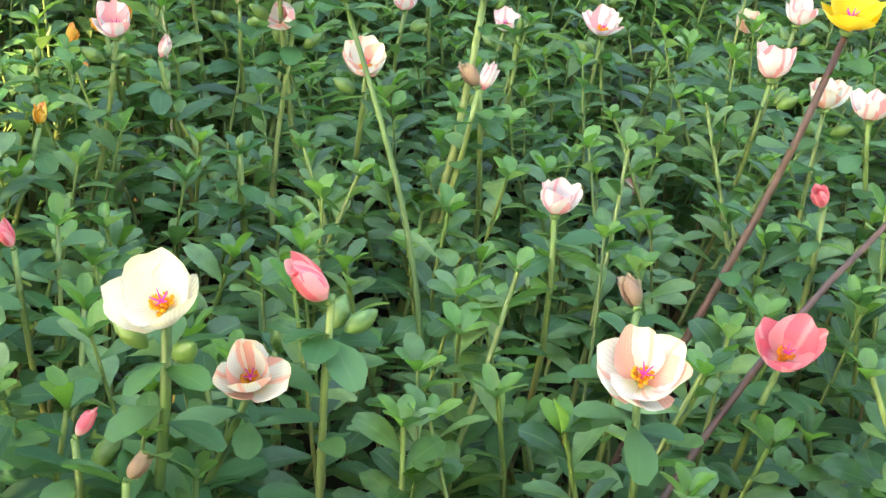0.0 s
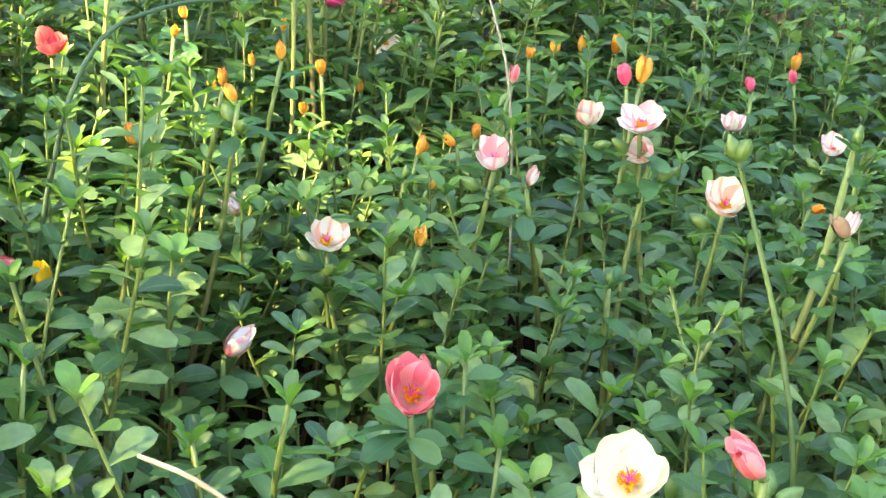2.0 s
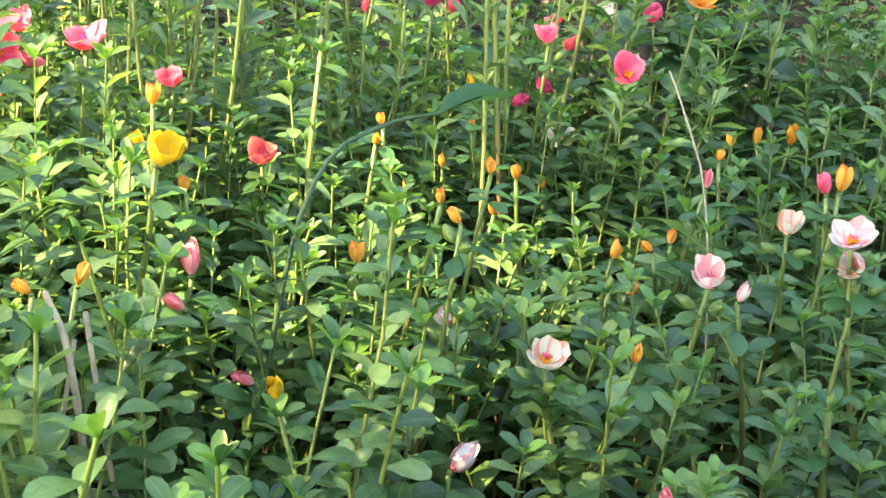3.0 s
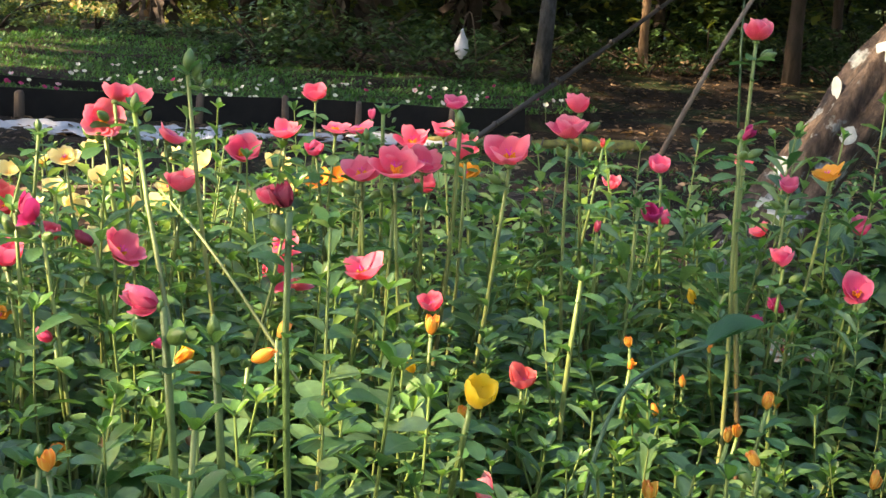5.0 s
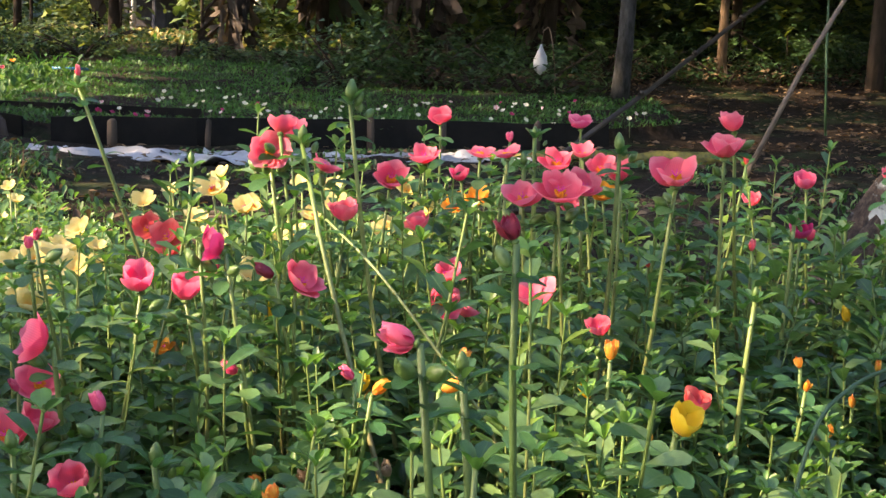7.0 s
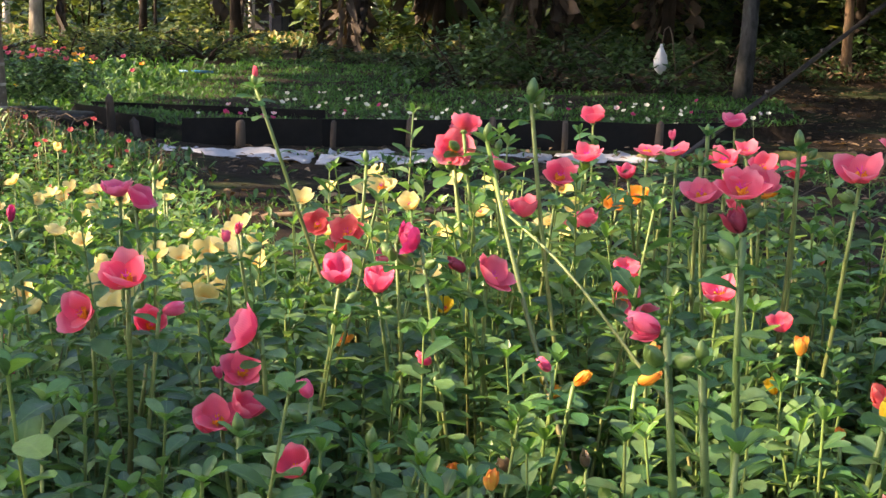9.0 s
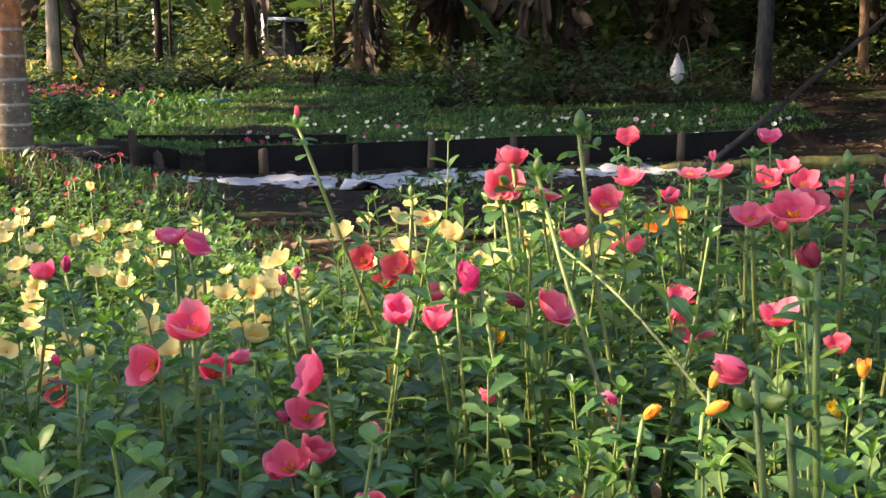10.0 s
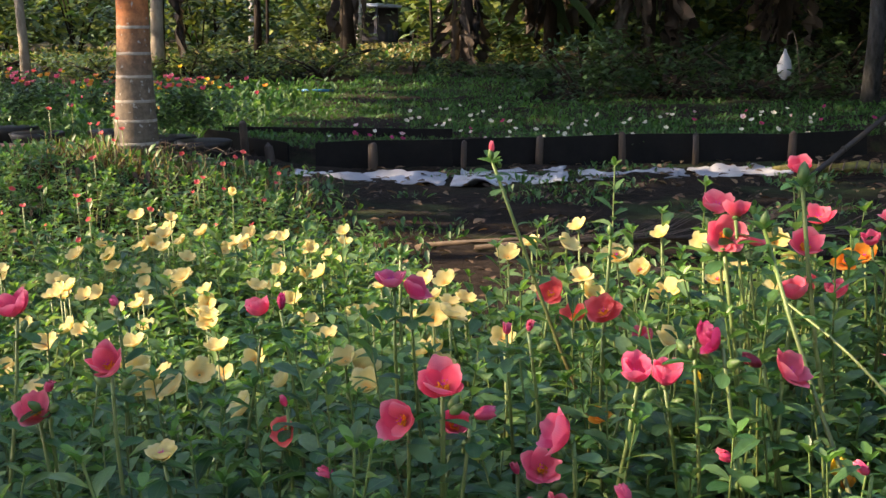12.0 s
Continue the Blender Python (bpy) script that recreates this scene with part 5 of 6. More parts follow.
def hanging_bag():
    """A small white bag on a thin twig among the shrubs."""
    root = new("white_bag")
    x, y = 0.17, 7.42
    root.location = (x, y, ground_z(x, y))
    tagged(root, "small white bag hanging from a twig before dark shrubs", "bag")
    z = 0.37 - ground_z(x, y)
    link_mesh("twig", tube_mesh("twig", chaikin([(0.1, 0.06, -0.05), (0.09, 0.05, z * 0.8), (0.05, 0.02, z + 0.2), (0.012, 0.0, z + 0.17)]), [0.004] * 16, 5), TWIG, root)
    link_mesh("string", tube_mesh("string", [(0.012, 0, z + 0.17), (0.006, 0, z + 0.12), (0.0, 0, z + 0.085)], [0.0016] * 3, 5), TWIG, root)
    V, F, U = tube([(0.004 * math.sin(3 * i), 0, z + 0.09 - 0.022 * i) for i in range(9)], [0.006, 0.012, 0.022, 0.032, 0.038, 0.042, 0.04, 0.03, 0.008], 12)
    V = [v * 1.0 + Vector((0.006 * noise.noise((v.x * 40, v.y * 40, v.z * 30)), 0, 0)) for v in V]
    link_mesh("bag_body", mesh_of("bag_body", V, F, U), CLOTH, root, "crumpled white cloth")


hanging_bag()


def sack_roll():
    root = new("yellow_sack")
    root.location = (0.02, 5.12, 0.0)
    tagged(root, "rolled yellow-green sack lying on the soil", "sack")
    pts = [(0.0 + 0.95 * i / 11, 0.22 * i / 11, 0.018 + 0.006 * math.sin(2 * i)) for i in range(12)]
    rad = [0.008, 0.02, 0.022, 0.019, 0.024, 0.02, 0.023, 0.027, 0.033, 0.035, 0.028, 0.01]
    link_mesh("roll", tube_mesh("roll", pts, rad, 12), HOSE, root)
    for i in range(9):
        x = 0.07 + i * 0.05
        link_mesh("cord", tube_mesh("cord", [(x, 0.23 * x - 0.03, 0.0), (x + 0.006, 0.23 * x - 0.028, 0.022), (x + 0.012, 0.23 * x - 0.012, 0.042), (x + 0.014, 0.23 * x + 0.01, 0.043)], [0.004] * 4, 5), TWIG, root)


sack_roll()


def dry_fronds():
    rng = random.Random(19)
    for k in range(5):
        root = new("dry_palm_frond")
        x, y = -0.95 + 0.14 * k, 3.12 + 0.07 * rng.uniform(-1, 1)
        root.location = (x, y, ground_z(x, y) + 0.012 + 0.006 * k)
        tagged(root, "dry brown fallen palm frond lying on soil", "palm frond", "fallen fronds")
        ln, turn = rng.uniform(0.7, 1.0), rng.uniform(-0.12, 0.1)
        d = Vector((math.cos(turn), math.sin(turn), 0))
        link_mesh("midrib", tube_mesh("midrib", [d * ln * t + Vector((0, 0, 0.03 * math.sin(3.1 * t))) for t in (0, 0.25, 0.5, 0.75, 1)], [0.007, 0.006, 0.005, 0.003, 0.001], 6), FROND, root)
        for i in range(26):
            t = rng.uniform(0.05, 1)
            ob = link_mesh("leaflet", LEAFLET, FROND, root)
            ob.matrix_local = aim(d * ln * t + Vector((0, 0, 0.03 * math.sin(3.1 * t))), turn + rng.choice((-1, 1)) * rng.uniform(0.1, 0.5), rng.uniform(-0.1, 0.06), rng.uniform(0.15, 0.35)) @ Matrix.Diagonal((1, 0.4, 1, 1))


LEAFLET = mesh_of("leaflet", *BLADE)
dry_fronds()


def flat_leaf(width):
    """The plainest leaf, for crowns far off."""
    V = [(0, -0.03, 0), (0, 0.03, 0), (0.55, -width / 2, 0.06), (0.55, width / 2, 0.06), (1, -0.06, -0.05), (1, 0.06, -0.05)]
    return V, [(0, 2, 3, 1), (2, 4, 5, 3)], [(0.45, 0), (0.55, 0), (0, 0.5), (1, 0.5), (0.4, 1), (0.6, 1)]


LEAF_FAR = [flat_leaf(0.5), flat_leaf(0.42), flat_leaf(0.6)]


def crown_pile(rng, centre, radii, clumps, leaves, size, mats, shapes=LEAF_FAR):
    """Leaf clumps strewn through an uneven crown."""
    pile = Pile()
    for _ in range(clumps):
        while True:
            q = Vector((rng.uniform(-1, 1), rng.uniform(-1, 1), rng.uniform(-1, 1)))
            if 0.25 < q.length < 1:
                break
        c = Vector(centre) + Vector((q.x * radii[0], q.y * radii[1], q.z * radii[2]))
        spread = 0.28 * min(radii) * rng.uniform(0.6, 1.3)
        for _ in range(leaves):
            p = c + Vector((rng.gauss(0, spread), rng.gauss(0, spread), rng.gauss(0, spread * 0.7)))
            if p.z < 0.02:
                continue
            put(pile, rng.choice(shapes), aim(p, rng.uniform(0, 6.28), rng.uniform(-0.7, 0.5), size * rng.uniform(0.6, 1.3), rng.uniform(-0.6, 0.6)), rng.randrange(len(mats)))
    return pile


def tree(x, y, height, radius, bark, crown_z, crown_r, seed, mats=(FOREST,), lean=0.0, clumps=26, leaves=34, size=0.14, label="slender forest tree with a dark leafy crown"):
    rng = random.Random(seed)
    root = new("tree")
    root.location = (x, y, ground_z(x, y))
    tagged(root, label, "tree", "background trees")
    n = 10
    pts = [Vector((lean * height * (i / n) ** 1.2 + 0.03 * noise.noise((seed, i * 0.5, 0)), 0.04 * noise.noise((i * 0.5, seed, 3)), height * i / n - 0.05)) for i in range(n + 1)]
    link_mesh("trunk", tube_mesh("trunk", pts, [radius * (1.3 if i == 0 else 1.05 - 0.6 * i / n) for i in range(n + 1)], 10), bark, root)
    for k in range(5):
        i = rng.randrange(4, n)
        a = rng.uniform(0, 6.28)
        end = pts[i] + Vector((math.cos(a), math.sin(a), 0.7)) * crown_r * 0.7
        link_mesh("limb", tube_mesh("limb", [pts[i], (pts[i] + end) / 2 + Vector((0, 0, -0.05)), end], [radius * 0.4, radius * 0.28, radius * 0.1], 6), bark, root)
    top = pts[-1]
    crown_pile(rng, (top.x, top.y, crown_z), (crown_r, crown_r, crown_r * 0.8), clumps, leaves, size, mats).object("crown", mats, root)


def shrub(x, y, w, h, seed, mats=(FOREST,), size=0.07, leaves=26, clumps=30, label="dark green shrub at the edge of the trees"):
    rng = random.Random(seed)
    root = new("shrub")
    root.location = (x, y, ground_z(x, y))
    tagged(root, label, "shrub", "background shrubs")
    for k in range(5):
        a = rng.uniform(0, 6.28)
        link_mesh("branch", tube_mesh("branch", [(0, 0, -0.02), (0.15 * w * math.cos(a), 0.1 * w * math.sin(a), h * 0.4), (0.4 * w * math.cos(a), 0.3 * w * math.sin(a), h * 0.85)], [0.012, 0.009, 0.004], 5), BARK, root)
    crown_pile(rng, (0, 0, h * 0.42), (w * 0.55, w * 0.4, h * 0.55), clumps, leaves, size, mats).object("leaves", mats, root)


def banana_leaf_mesh(length, width, droop, seed, ragged=0.12):
    rng = random.Random(seed)
    n = 14
    V, F, U = [], [], []
    for i in range(n + 1):
        v = i / n
        w = width * 0.5 * math.sin(math.pi * min(1, 0.06 + v * 0.94)) ** 0.55
        z = 0.55 * v - droop * v * v
        for j, s in enumerate((-1, -0.5, 0, 0.5, 1)):
            torn = ragged * rng.uniform(-1, 1) * abs(s)
            V.append(((v * 0.9 + torn * 0.06) * length, s * w * (1 - 0.5 * abs(torn)), z * length - 0.25 * abs(s) * w + (0.05 if ragged < 0.2 else 0.12) * torn))
            U.append((0.5 + 0.5 * s, v))
    for i in range(n):
        for j in range(4):
            a = i * 5 + j
            F.append((a, a + 5, a + 6, a + 1))
    return mesh_of("banana_leaf", V, F, U)


def banana(x, y, height, seed, dry=6, count=6):
    rng = random.Random(seed)
    root = new("banana_plant")
    root.location = (x, y, ground_z(x, y))
    tagged(root, "banana plant with broad green leaves and dry brown ones hanging", "banana plant", "banana plants")
    link_mesh("stem", tube_mesh("stem", [(0, 0, -0.05), (0.02, 0, height * 0.5), (0, 0, height)], [0.06, 0.05, 0.035], 12), BARK, root)
    for k in range(count):
        me = banana_leaf_mesh(rng.uniform(1.2, 1.8), rng.uniform(0.3, 0.42), rng.uniform(0.6, 1.3), seed * 10 + k)
        ob = link_mesh("green_leaf", me, BANANA, root)
        ob.matrix_local = Matrix.Translation((0, 0, height)) @ Matrix.Rotation(k * 1.05 + rng.uniform(-0.3, 0.3), 4, "Z")
    for k in range(dry):
        me = banana_leaf_mesh(rng.uniform(0.5, 1.0), rng.uniform(0.04, 0.09), 0.3, seed * 20 + k, 0.9)
        ob = link_mesh("dry_leaf", me, DEAD, root, "dry brown hanging leaf")
        a = rng.uniform(0, 6.28)
        ob.matrix_local = Matrix.Translation((0.1 * math.cos(a), 0.1 * math.sin(a), height * rng.uniform(0.55, 1.0))) @ Matrix.Rotation(a, 4, "Z") @ Matrix.Rotation(radians(rng.uniform(80, 104)), 4, "Y") @ Matrix.Rotation(rng.uniform(-1.2, 1.2), 4, "X")


def build_background():
    rng = random.Random(50)
    # trunks
    tree(0.63, 7.35, 4.6, 0.048, GREY_BARK, 3.7, 2.6, 101, lean=0.05, clumps=75, leaves=36, size=0.3, label="grey-barked tree trunk standing by the dark soil")
    tree(1.5, 9.1, 4.8, 0.032, PALE_BARK, 4.0, 2.6, 102, lean=-0.01, clumps=75, leaves=36, size=0.3, label="tree with a sunlit orange-brown trunk")
    for k, (x, y, h, r) in enumerate(((-4.2, 10.6, 5, 0.06), (-4.0, 12.6, 5.5, 0.07), (2.5, 8.8, 5, 0.1), (3.3, 10.5, 5, 0.08), (2.0, 11.5, 5, 0.09), (0.2, 11.5, 5, 0.07), (-2.6, 11.8, 5, 0.08),
                                       (-1.5, 12.5, 5, 0.08), (4.4, 9.2, 5, 0.11), (5.2, 12.0, 5, 0.12), (1.1, 13.0, 5.5, 0.1))):
        tree(x, y, h, r * 0.52, BARK, h * 0.7, 1.0 if x < -1 else 2.4, 110 + k, lean=rng.uniform(-0.03, 0.03), clumps=30 if x < -1 else 80, size=0.28)
    tree(-4.41, 9.0, 3.4, 0.05, ASH_BARK, 3.0, 1.0, 141, lean=0.01, label="pale-barked tree trunk behind the palm")
    tree(-5.07, 8.2, 3.6, 0.035, ASH_BARK, 3.6, 0.9, 140, lean=-0.05, label="young pale-barked tree with a forked stem")
    # banana plants
    for k, (x, y, h) in enumerate(((-0.75, 10.0, 1.5), (-2.15, 9.75, 0.75), (-1.6, 10.6, 1.6), (-3.3, 10.4, 1.3), (0.3, 10.4, 1.4), (-4.6, 9.4, 1.3))):
        banana(x, y, h, 60 + k, dry=(34, 9, 22, 4, 22, 5)[k], count=(6, 2, 6, 3, 6, 3)[k])
    # shrubs along the edge of the wood
    k = 0
    for x in np.arange(-6.5, 0.4, 0.5):
        # shrubs on the left mix in the leaves coloured as sunlit
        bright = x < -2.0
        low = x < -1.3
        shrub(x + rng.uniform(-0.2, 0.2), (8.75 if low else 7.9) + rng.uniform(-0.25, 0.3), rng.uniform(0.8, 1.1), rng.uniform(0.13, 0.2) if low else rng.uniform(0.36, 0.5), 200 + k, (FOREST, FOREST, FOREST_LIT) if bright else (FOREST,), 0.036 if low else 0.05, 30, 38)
        k += 1
    for x in np.arange(0.9, 6.5, 0.55):
        shrub(x + rng.uniform(-0.2, 0.2), 10.0 + rng.uniform(-0.3, 0.4), rng.uniform(0.8, 1.2), rng.uniform(0.25, 0.5), 230 + k, (FOREST,), 0.06, 26, 36)
        k += 1
    for x in np.arange(-9.0, -1.8, 0.6):
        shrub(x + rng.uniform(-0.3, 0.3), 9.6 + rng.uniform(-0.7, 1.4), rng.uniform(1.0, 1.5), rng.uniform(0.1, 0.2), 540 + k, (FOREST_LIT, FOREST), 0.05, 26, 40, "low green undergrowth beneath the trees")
        k += 1
    for x in np.arange(-9.0, 9.0, 1.0):
        if -5.9 < x < -2.2:
            continue
        shrub(x + rng.uniform(-0.3, 0.3), 12.5 + rng.uniform(-0.7, 0.7), rng.uniform(1.4, 1.9), rng.uniform(0.9, 1.6), 260 + k, (FOREST, FOREST_LIT), 0.12, 30, 40)
        k += 1
    for x in np.arange(-2.5, 12.0, 1.0):
        shrub(x, 15 + rng.uniform(-0.7, 0.7), 2.2, 3.2, 300 + k, (FOREST, FOREST, FOREST_LIT), 0.28, 22, 50, "tall dark thicket behind the trees")
        k += 1
    for x in np.arange(-3, 18.0, 1.6):
        shrub(x, 19 + rng.uniform(-0.7, 0.7), 3.4, 5.5, 350 + k, (FOREST,), 0.5, 20, 50, "tall dark thicket behind the trees")
        k += 1
    for x in np.arange(-20, -0.5, 1.5):
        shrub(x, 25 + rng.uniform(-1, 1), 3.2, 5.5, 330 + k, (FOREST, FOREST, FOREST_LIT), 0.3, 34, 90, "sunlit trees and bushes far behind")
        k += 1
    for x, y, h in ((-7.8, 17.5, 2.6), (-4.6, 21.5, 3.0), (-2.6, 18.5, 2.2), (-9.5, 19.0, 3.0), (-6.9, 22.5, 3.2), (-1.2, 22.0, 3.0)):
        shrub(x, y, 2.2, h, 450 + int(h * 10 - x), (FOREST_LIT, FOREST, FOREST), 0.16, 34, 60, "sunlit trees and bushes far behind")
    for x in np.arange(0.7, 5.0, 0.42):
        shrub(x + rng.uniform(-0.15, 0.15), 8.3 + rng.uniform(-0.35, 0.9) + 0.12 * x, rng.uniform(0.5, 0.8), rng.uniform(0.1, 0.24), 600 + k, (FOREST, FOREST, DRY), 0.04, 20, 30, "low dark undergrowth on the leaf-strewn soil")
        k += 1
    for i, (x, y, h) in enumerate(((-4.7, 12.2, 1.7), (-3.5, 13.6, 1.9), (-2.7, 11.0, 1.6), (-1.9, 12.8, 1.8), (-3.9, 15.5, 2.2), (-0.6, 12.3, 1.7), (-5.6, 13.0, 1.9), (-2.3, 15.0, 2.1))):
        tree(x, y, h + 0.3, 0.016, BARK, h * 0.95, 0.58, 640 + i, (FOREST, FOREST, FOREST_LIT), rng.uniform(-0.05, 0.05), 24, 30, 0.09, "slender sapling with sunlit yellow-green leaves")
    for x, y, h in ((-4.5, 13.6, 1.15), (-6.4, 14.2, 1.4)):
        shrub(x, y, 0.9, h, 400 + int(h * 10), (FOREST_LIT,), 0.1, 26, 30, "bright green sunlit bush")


build_background()


def clearing_place(rng):
    x, y = rng.uniform(-8.5, -1.9), rng.uniform(10.6, 15.0)
    return Vector((x, y, ground_z(x, y) - 0.01))


loose_pile("dry_grass", 16000, clearing_place, [BLADE, BLADE, LEAF_SPARE[2]], (STRAW, STRAW, GRASS), (0.05, 0.12), 16, "pale dry grass in a sunlit clearing under the trees", "grass", (0.1, 1.2))


def build_backdrop():
    """The wood far away, a plain curved sheet of green mottled with painted sun."""
    m, n, l, b = shader("far_wood")
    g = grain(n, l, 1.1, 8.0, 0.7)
    # lightest stops are specks of sunlit leaves, the light put into the colour
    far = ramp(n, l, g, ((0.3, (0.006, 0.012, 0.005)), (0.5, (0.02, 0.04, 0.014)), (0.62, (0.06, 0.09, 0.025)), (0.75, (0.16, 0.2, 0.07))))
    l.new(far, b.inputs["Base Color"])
    b.inputs["Roughness"].default_value = 1.0
    V, F = [], []
    for i in range(41):
        a = radians(-75 + 150 * i / 40)
        for z in (-1, 14):
            V.append((45 * math.sin(a), 45 * math.cos(a), z))
    for i in range(40):
        F.append((2 * i, 2 * i + 2, 2 * i + 3, 2 * i + 1))
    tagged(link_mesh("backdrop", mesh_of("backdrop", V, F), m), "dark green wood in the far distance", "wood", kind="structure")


build_backdrop()


def build_shed():
    root = new("shed")
    root.location = (-5.85, 19.6, ground_z(-5.85, 19.6))
    tagged(root, "open shed with a pale tin roof far behind the trees", "shed")
    def block(name, cx, cy, cz, sx, sy, sz, material, label=""):
        bm = bmesh.new()
        bmesh.ops.create_cube(bm, size=1)
        bmesh.ops.scale(bm, vec=(sx, sy, sz), verts=bm.verts)
        bmesh.ops.bevel(bm, geom=bm.edges[:], offset=min(sx, sy, sz) * 0.1, segments=1, affect="EDGES")
        bmesh.ops.translate(bm, vec=(cx, cy, cz), verts=bm.verts)
        part(name, bm, material, root, label)
    block("roof", 0, 0, 0.57, 1.05, 1.5, 0.045, TIN, "pale blue-grey tin roof")
    for x in (-0.47, 0.05, 0.47):
        block("post", x, -0.66, 0.26, 0.05, 0.05, 0.6, SHED_WALL)
    block("back_wall", 0, 0.6, 0.27, 1.0, 0.05, 0.56, SHED_WALL)
    block("bench", 0.1, 0.1, 0.14, 0.8, 0.4, 0.28, SHED_WALL)


build_shed()


def build_house():
    """A small white-walled house far behind the trees."""
    root = new("house")
    root.location = (-4.45, 23.0, ground_z(-4.45, 23.0))
    tagged(root, "small white-walled house far behind the trees", "house")
    def block(name, cx, cy, cz, sx, sy, sz, material, parent, label=""):
        bm = bmesh.new()
        bmesh.ops.create_cube(bm, size=1)
        bmesh.ops.scale(bm, vec=(sx, sy, sz), verts=bm.verts)
        bmesh.ops.bevel(bm, geom=bm.edges[:], offset=min(sx, sy, sz) * 0.08, segments=1, affect="EDGES")
        bmesh.ops.translate(bm, vec=(cx, cy, cz), verts=bm.verts)
        return part(name, bm, material, parent, label)
    block("wall", 0, 0, 0.6, 1.5, 1.2, 1.24, WHITE_POST, root, "whitewashed wall")
    block("roof", 0, -0.05, 1.26, 1.8, 1.5, 0.06, TIN, root, "pale tin roof")
    for x in (-0.42, 0.42):
        frame_ob = block("window", x, -0.61, 0.72, 0.3, 0.04, 0.34, SHED_WALL, root, "dark window")
        block("sill", x, -0.64, 0.53, 0.36, 0.06, 0.03, WHITE_POST, frame_ob)


build_house()
for x, y, h, r in ((-3.17, 15.8, 0.54, 0.06), (-3.38, 15.85, 0.52, 0.045), (-4.75, 15.75, 0.6, 0.04), (-6.3, 16.0, 0.7, 0.05), (-8.2, 16.0, 0.7, 0.05)):
    root = new("fence_post")
    root.location = (x, y, ground_z(x, y))
    tagged(root, "whitish weathered concrete fence post", "fence post", "far fence posts")
    link_mesh("post_body", tube_mesh("post_body", [(0, 0, -0.05), (0.005, 0, h * 0.6), (0.0, 0, h)], [r, r * 0.97, r * 0.9], 10), WHITE_POST, root)


def potted_flowers():
    rng = random.Random(71)
    for k, (x, y) in enumerate(((-2.5, 4.95), (-2.3, 4.85), (-2.85, 5.15), (-3.15, 5.0), (-3.45, 5.3), (-3.7, 5.1))):
        root = new("potted_flower_bush")
        z = ground_z(x, y)
        root.location = (x, y, z)
        tagged(root, "flowering bush in a black nursery pot", "potted plant", "potted bushes")
        link_mesh("pot", tube_mesh("pot", [(0, 0, 0), (0, 0, 0.08), (0, 0, 0.1), (0, 0, 0.105)], [0.09, 0.115, 0.122, 0.112], 16), POT, root, "black plastic pot")
        crown_pile(rng, (0, 0, 0.24), (0.15, 0.13, 0.1), 30, 36, 0.026, (LEAF, FOREST)).object("leaves", (LEAF, FOREST), root)
        for i in range(12):
            a, rr = rng.uniform(0, 6.28), rng.uniform(0, 0.14)
            ob = link_mesh("bloom", BLOOM[rng.choice(("red", "coral", "coral", "orange"))], None, root, "small red or orange bloom")
            ob.matrix_local = Matrix.Translation((rr * math.cos(a), rr * math.sin(a), rng.uniform(0.3, 0.36))) @ Matrix.Rotation(rng.uniform(0.1, 0.7), 4, "X") @ Matrix.Diagonal((0.014, 0.014, 0.014, 1))


BLOOM = {c: bloom_mesh(c, "open") for c in ("red", "coral", "orange", "yellow", "magenta")}
potted_flowers()


def far_flower_bed():
    """Rows of mixed blooms beyond the pots."""
    rng = random.Random(72)
    for i in range(64):
        x, y = rng.uniform(-5.2, -2.75), rng.uniform(5.4, 7.6)
        z = ground_z(x, y)
        root = new("bedding_flower")
        root.location = (x, y, z)
        c = rng.choice(("red", "coral", "orange", "yellow", "yellow", "coral"))
        tagged(root, "small " + {"red": "scarlet", "coral": "coral pink", "orange": "orange", "yellow": "yellow"}[c] + " bloom in the far flower bed", "flower", "far bed blooms")
        h = rng.uniform(0.1, 0.24)
        link_mesh("stem", FAR_STEM, STEM, root).scale = (1, 1, h)
        ob = link_mesh("bloom", BLOOM[c], None, root)
        s = rng.uniform(0.012, 0.02)
        ob.matrix_local = Matrix.Translation((0, 0, h)) @ Matrix.Rotation(rng.uniform(0.2, 0.8), 4, "X") @ Matrix.Diagonal((s, s, s, 1))
    loose_pile("far_bed_leaves", 9000, far_bed_place, [LEAF_SPARE[0], BLADE], (GRASS, LEAF), (0.03, 0.07), 73, "green leaves of the far flower bed", "ground cover", (0.2, 1.3))


def far_bed_place(rng):
    x, y = rng.uniform(-5.4, -2.6), rng.uniform(5.3, 7.7)
    return Vector((x, y, ground_z(x, y) + rng.uniform(0, 0.13)))


FAR_STEM = tube_mesh("stem", [(0, 0, -0.1), (0.004, 0, 0.5), (0, 0, 1)], [0.002] * 3, 4, 1.0)
far_flower_bed()


def brick_border():
    root = new("brick_border")
    root.location = (-2.72, 4.08, ground_z(-2.72, 4.08))
    tagged(root, "low border of pale red clay bricks", "brick border")
    bm = bmesh.new()
    bmesh.ops.create_cube(bm, size=1)
    bmesh.ops.scale(bm, vec=(0.2, 0.1, 0.055), verts=bm.verts)
    bmesh.ops.bevel(bm, geom=bm.edges[:], offset=0.006, segments=1, affect="EDGES")
    me = bpy.data.meshes.new("brick")
    bm.to_mesh(me)
    bm.free()
    for row in range(2):
        for i in range(5):
            ob = link_mesh("brick", me, BRICK, root)
            ob.location = (-0.55 + i * 0.21 + 0.1 * row, 0.05 * math.sin(i), 0.03 + row * 0.058)
            ob.rotation_euler = (0, 0, 0.06 * math.sin(3 * i + row))


brick_border()


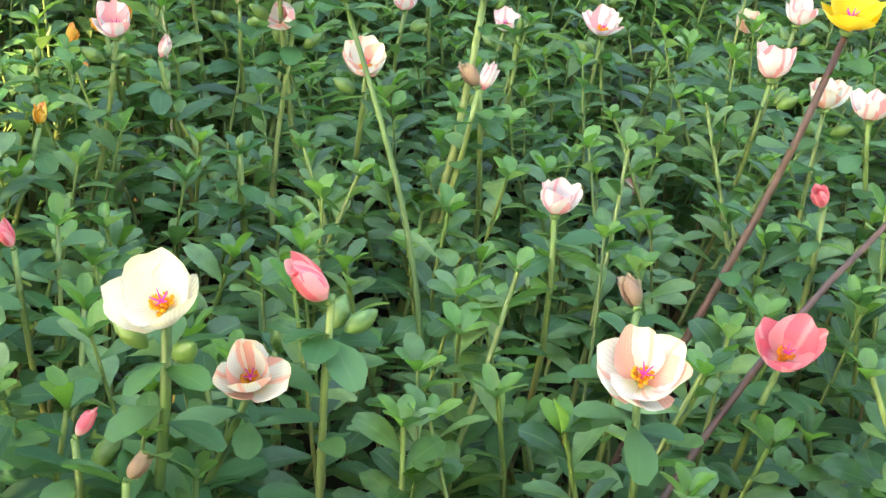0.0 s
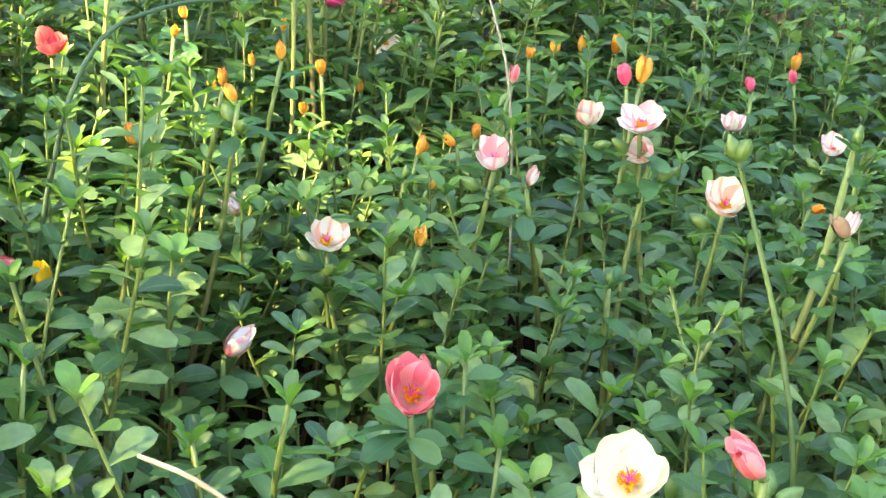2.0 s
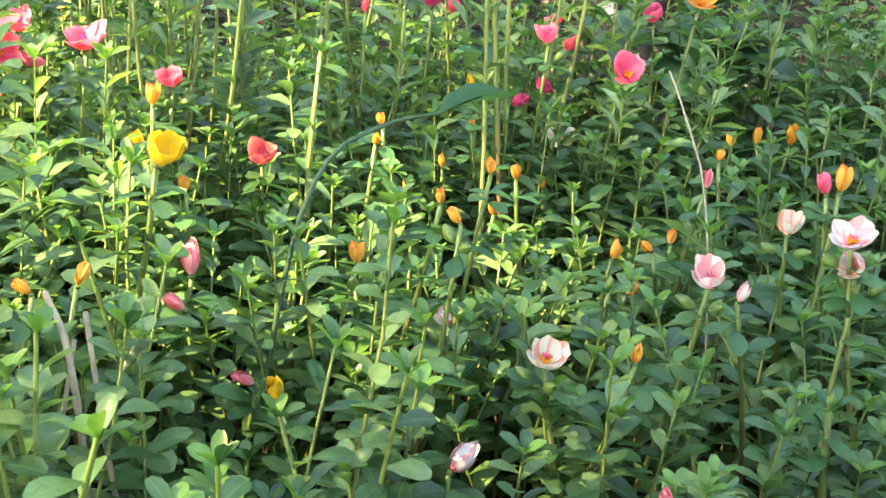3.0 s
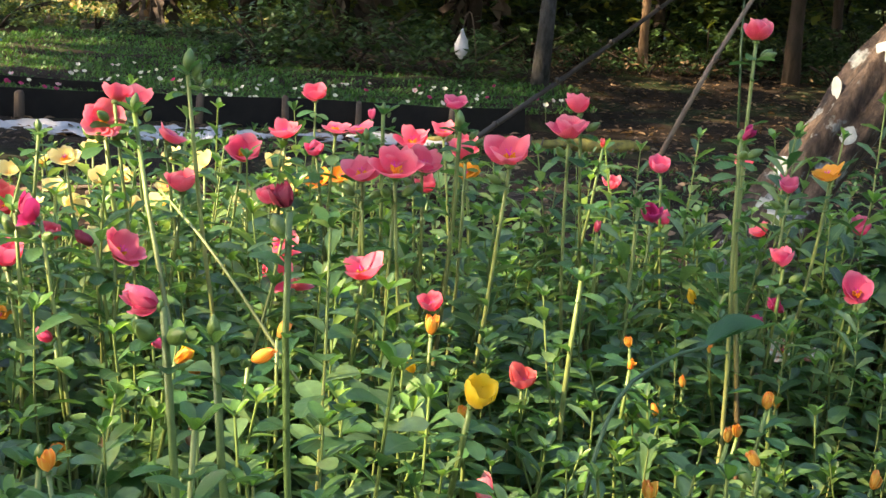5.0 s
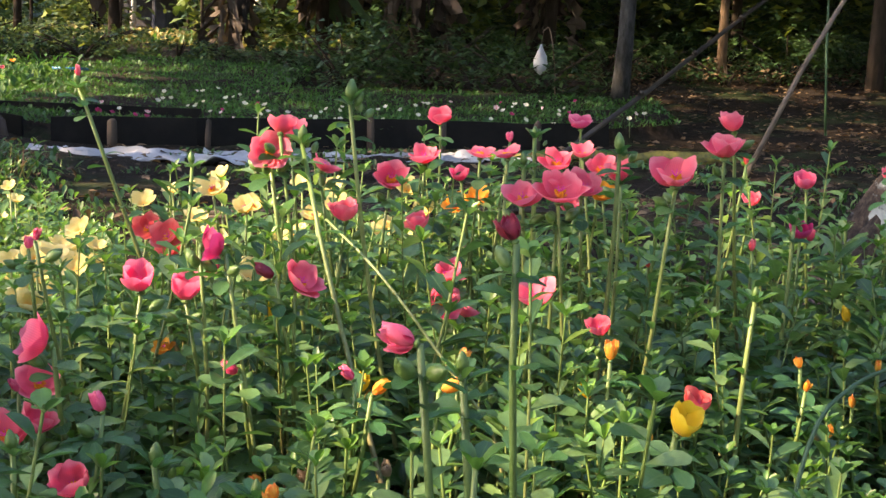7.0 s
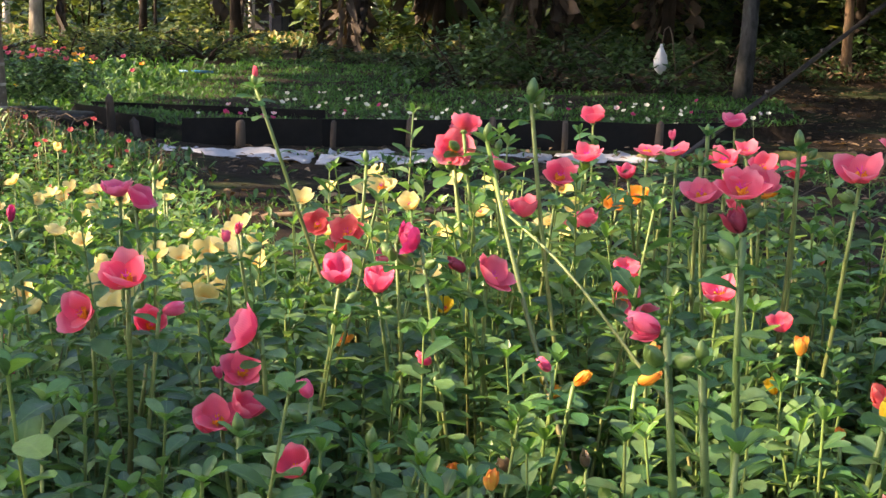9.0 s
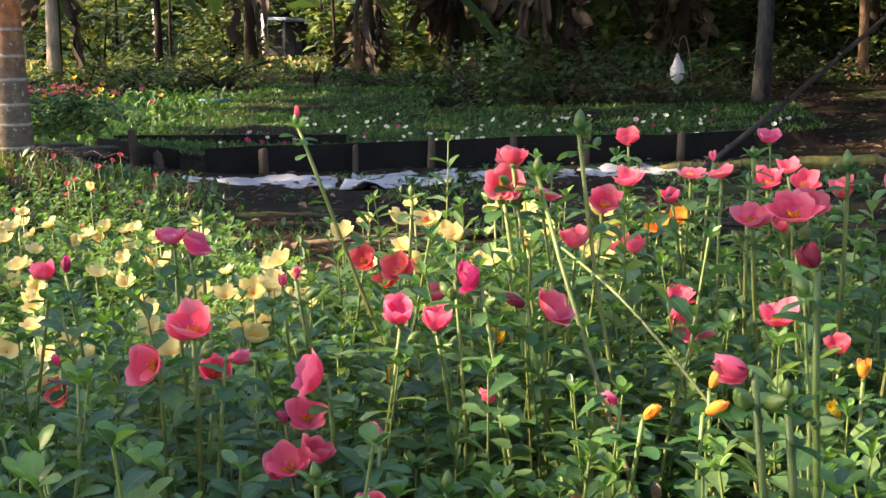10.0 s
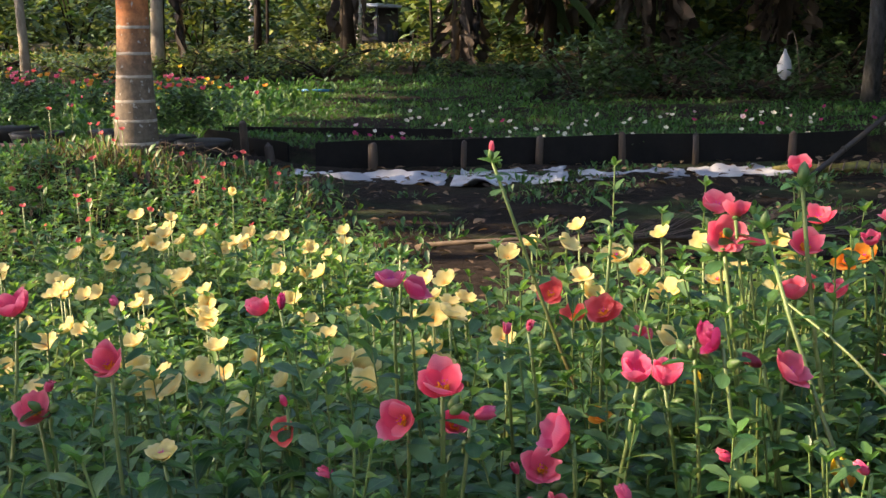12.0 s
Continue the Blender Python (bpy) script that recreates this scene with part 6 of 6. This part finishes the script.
# ---- stray stems and a few odd leaves in the bed ----
def stray(name, points, radius, material, label, category, flag=0.0):
    base = Vector(points[0])
    root = new(name)
    root.location = base
    tagged(root, label, category)
    pts = chaikin([tuple(Vector(p) - base) for p in points])
    n = len(pts)
    link_mesh("stem", tube_mesh("stem", pts, [radius * (1 - 0.35 * i / n) for i in range(n)], 7, flag), material, root)
    return root


arch = stray("arched_stem", [(0.13, 0.66, 0.0), (0.15, 0.68, 0.2), (0.17, 0.72, 0.285), (0.215, 0.78, 0.297), (0.25, 0.826, 0.294)], 0.0018, GREEN_STEM, "dark green arching stem with one large drooping leaf", "stem")
for a, s in ((0.75, 0.075), (0.95, 0.05)):
    ob = link_mesh("leaf", LEAF_MESHES[2], None, arch)
    ob.matrix_local = aim(Vector((0.12, 0.166, 0.294)), a, 0.0, s)
PALE_STEM = plain_material("bleached_dead_stem", (0.2, 0.165, 0.115), (0.46, 0.4, 0.3), 60, 0.8)
stray("dead_stem", [(0.09, 0.5, 0.02), (0.08, 0.52, 0.12), (0.066, 0.54, 0.235), (0.05, 0.56, 0.255)], 0.0022, PALE_STEM, "bleached dead stem standing among green leaves", "dead stem")
stray("dead_stem", [(0.12, 0.52, 0.02), (0.085, 0.535, 0.16), (0.07, 0.55, 0.25)], 0.0018, PALE_STEM, "bleached dead stem standing among green leaves", "dead stem")
stray("dead_stem", [(0.03, 0.55, 0.02), (0.05, 0.55, 0.14), (0.062, 0.565, 0.23)], 0.0017, PALE_STEM, "bleached dead stem standing among green leaves", "dead stem")
stray("dead_stem", [(0.30, 0.36, 0.06), (0.27, 0.362, 0.185), (0.24, 0.385, 0.199), (0.218, 0.4, 0.2)], 0.0013, PALE_STEM, "pale dry stem bent low over the leaves", "dead stem")
stray("bent_stem", [(0.29, 0.34, 0.02), (0.275, 0.342, 0.2), (0.235, 0.335, 0.216), (0.225, 0.335, 0.222)], 0.0016, STEM, "pale green bent stem", "stem", 1.0)
slanted = stray("slanted_stem", [(0.45, 0.78, 0.02), (0.442, 0.812, 0.24), (0.434, 0.9, 0.3), (0.432, 0.93, 0.315)], 0.001, PALE_STEM, "long pale slanting stem", "stem")
for k, z in enumerate((0.2, 0.25, 0.285)):
    ob = link_mesh("leaf", LEAF_MESHES[k], None, slanted)
    ob.matrix_local = aim(Vector((-0.008 - 0.003 * k, 0.03 + 0.045 * k, z)), 2.2 * k, 0.4, 0.016)
stray("red_stem", [(0.45, 0.26, 0.0), (0.52, 0.31, 0.12), (0.6, 0.35, 0.19), (0.69, 0.385, 0.24)], 0.0018, RED_STEM, "thick reddish-brown slanting stem", "stem")
stout = stray("stout_stalk", [(0.515, 0.44, 0.0), (0.509, 0.47, 0.14), (0.505, 0.494, 0.191), (0.494, 0.518, 0.239), (0.483, 0.54, 0.28)], 0.0017, FRESH_STEM, "stout green stem ending in two plump buds", "flower bud")
for k in range(2):
    ob = link_mesh("bud", SIDE_BUD, None, stout)
    ob.matrix_local = Matrix.Translation((-0.032, 0.1, 0.279)) @ Matrix.Rotation(2.6 + 2.4 * k, 4, "Z") @ Matrix.Rotation(0.45, 4, "Y")
for k in range(5):
    ob = link_mesh("leaf", LEAF_MESHES[k % 3], None, stout)
    ob.matrix_local = aim(Vector((-0.031, 0.097, 0.276)), k * 1.26, 0.1, 0.019)
stray("slanting_stem", [(0.021, 0.830, 0.000), (-0.009, 0.810, 0.232), (-0.035, 0.827, 0.261), (-0.099, 0.871, 0.333), (-0.15, 0.935, 0.362)], 0.0015, STEM, "long pale green stem slanting across the bed", "stem", 1.0)
broad = stray("broad_leaf_plant", [(0.56, 1.36, 0.0), (0.562, 1.355, 0.15), (0.565, 1.35, 0.27)], 0.003, STEM, "weed with broad heart-shaped green leaves", "weed")
for a, l, s in ((4.6, -0.5, 0.1), (3.5, -0.1, 0.11), (5.7, -0.2, 0.12), (1.4, 0.1, 0.09), (0.3, 0.0, 0.1)):
    ob = link_mesh("leaf", mesh_of("leaf", *leaf_shape(8, 0.85, 0.08, 0.35)), BANANA, broad)
    ob.matrix_local = aim(Vector((0.005, -0.01, 0.268)), a, l + 0.3, s)


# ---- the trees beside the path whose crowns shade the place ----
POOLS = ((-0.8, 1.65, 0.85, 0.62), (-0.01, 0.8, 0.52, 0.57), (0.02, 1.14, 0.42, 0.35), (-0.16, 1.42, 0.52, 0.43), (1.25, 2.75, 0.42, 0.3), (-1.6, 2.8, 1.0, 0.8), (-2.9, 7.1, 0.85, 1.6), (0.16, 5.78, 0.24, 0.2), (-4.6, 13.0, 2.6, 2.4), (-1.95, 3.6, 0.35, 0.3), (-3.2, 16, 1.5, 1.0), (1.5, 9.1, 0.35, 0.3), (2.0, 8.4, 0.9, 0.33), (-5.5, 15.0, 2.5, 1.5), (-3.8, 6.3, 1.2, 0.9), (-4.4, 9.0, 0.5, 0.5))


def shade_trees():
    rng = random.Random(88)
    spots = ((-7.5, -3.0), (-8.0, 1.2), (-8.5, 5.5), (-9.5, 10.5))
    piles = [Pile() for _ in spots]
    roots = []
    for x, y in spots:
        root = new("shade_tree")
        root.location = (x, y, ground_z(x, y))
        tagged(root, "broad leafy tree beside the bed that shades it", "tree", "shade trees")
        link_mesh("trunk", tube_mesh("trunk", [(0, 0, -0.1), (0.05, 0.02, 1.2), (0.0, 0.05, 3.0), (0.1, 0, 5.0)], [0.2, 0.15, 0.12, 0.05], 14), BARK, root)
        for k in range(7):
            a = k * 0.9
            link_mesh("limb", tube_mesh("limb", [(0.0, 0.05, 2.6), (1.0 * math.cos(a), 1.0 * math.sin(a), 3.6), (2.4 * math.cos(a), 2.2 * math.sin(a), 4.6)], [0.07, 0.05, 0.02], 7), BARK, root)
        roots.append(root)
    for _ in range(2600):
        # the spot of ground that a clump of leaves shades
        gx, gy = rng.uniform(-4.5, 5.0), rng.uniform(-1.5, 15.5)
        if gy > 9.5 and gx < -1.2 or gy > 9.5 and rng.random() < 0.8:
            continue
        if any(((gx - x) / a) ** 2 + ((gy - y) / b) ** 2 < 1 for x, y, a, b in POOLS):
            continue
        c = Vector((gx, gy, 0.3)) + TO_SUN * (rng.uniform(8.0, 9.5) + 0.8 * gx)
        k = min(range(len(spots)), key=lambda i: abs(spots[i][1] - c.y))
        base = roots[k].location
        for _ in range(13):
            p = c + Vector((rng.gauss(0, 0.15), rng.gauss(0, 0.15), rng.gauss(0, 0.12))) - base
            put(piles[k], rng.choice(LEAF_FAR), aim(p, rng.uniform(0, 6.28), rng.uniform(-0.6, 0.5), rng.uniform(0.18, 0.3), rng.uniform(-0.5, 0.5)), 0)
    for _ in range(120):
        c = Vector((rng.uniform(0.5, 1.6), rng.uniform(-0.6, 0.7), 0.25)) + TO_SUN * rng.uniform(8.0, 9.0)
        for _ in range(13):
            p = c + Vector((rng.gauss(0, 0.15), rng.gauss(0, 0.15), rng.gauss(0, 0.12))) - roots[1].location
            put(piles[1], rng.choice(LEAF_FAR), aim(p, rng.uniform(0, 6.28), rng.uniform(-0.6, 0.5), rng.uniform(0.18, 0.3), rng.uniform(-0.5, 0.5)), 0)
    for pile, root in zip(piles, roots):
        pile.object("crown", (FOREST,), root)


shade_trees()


def unseen_wood():
    """Trees added unseen round behind the path, to hold off low skylight."""
    rng = random.Random(97)
    for k, (x, y) in enumerate(((-9, -7), (-5.5, -8), (-2, -7.5), (1.5, -8.2), (5, -7.5), (8.5, -6), (9.5, -2), (10, 2), (9.5, 5.5), (9, 9))):
        tree(x, y, 5.5, 0.14, BARK, 3.8, 3.0, 500 + k, (FOREST,), 0, 90, 30, 0.42, "unseen leafy tree added behind the path to dim skylight")


unseen_wood()
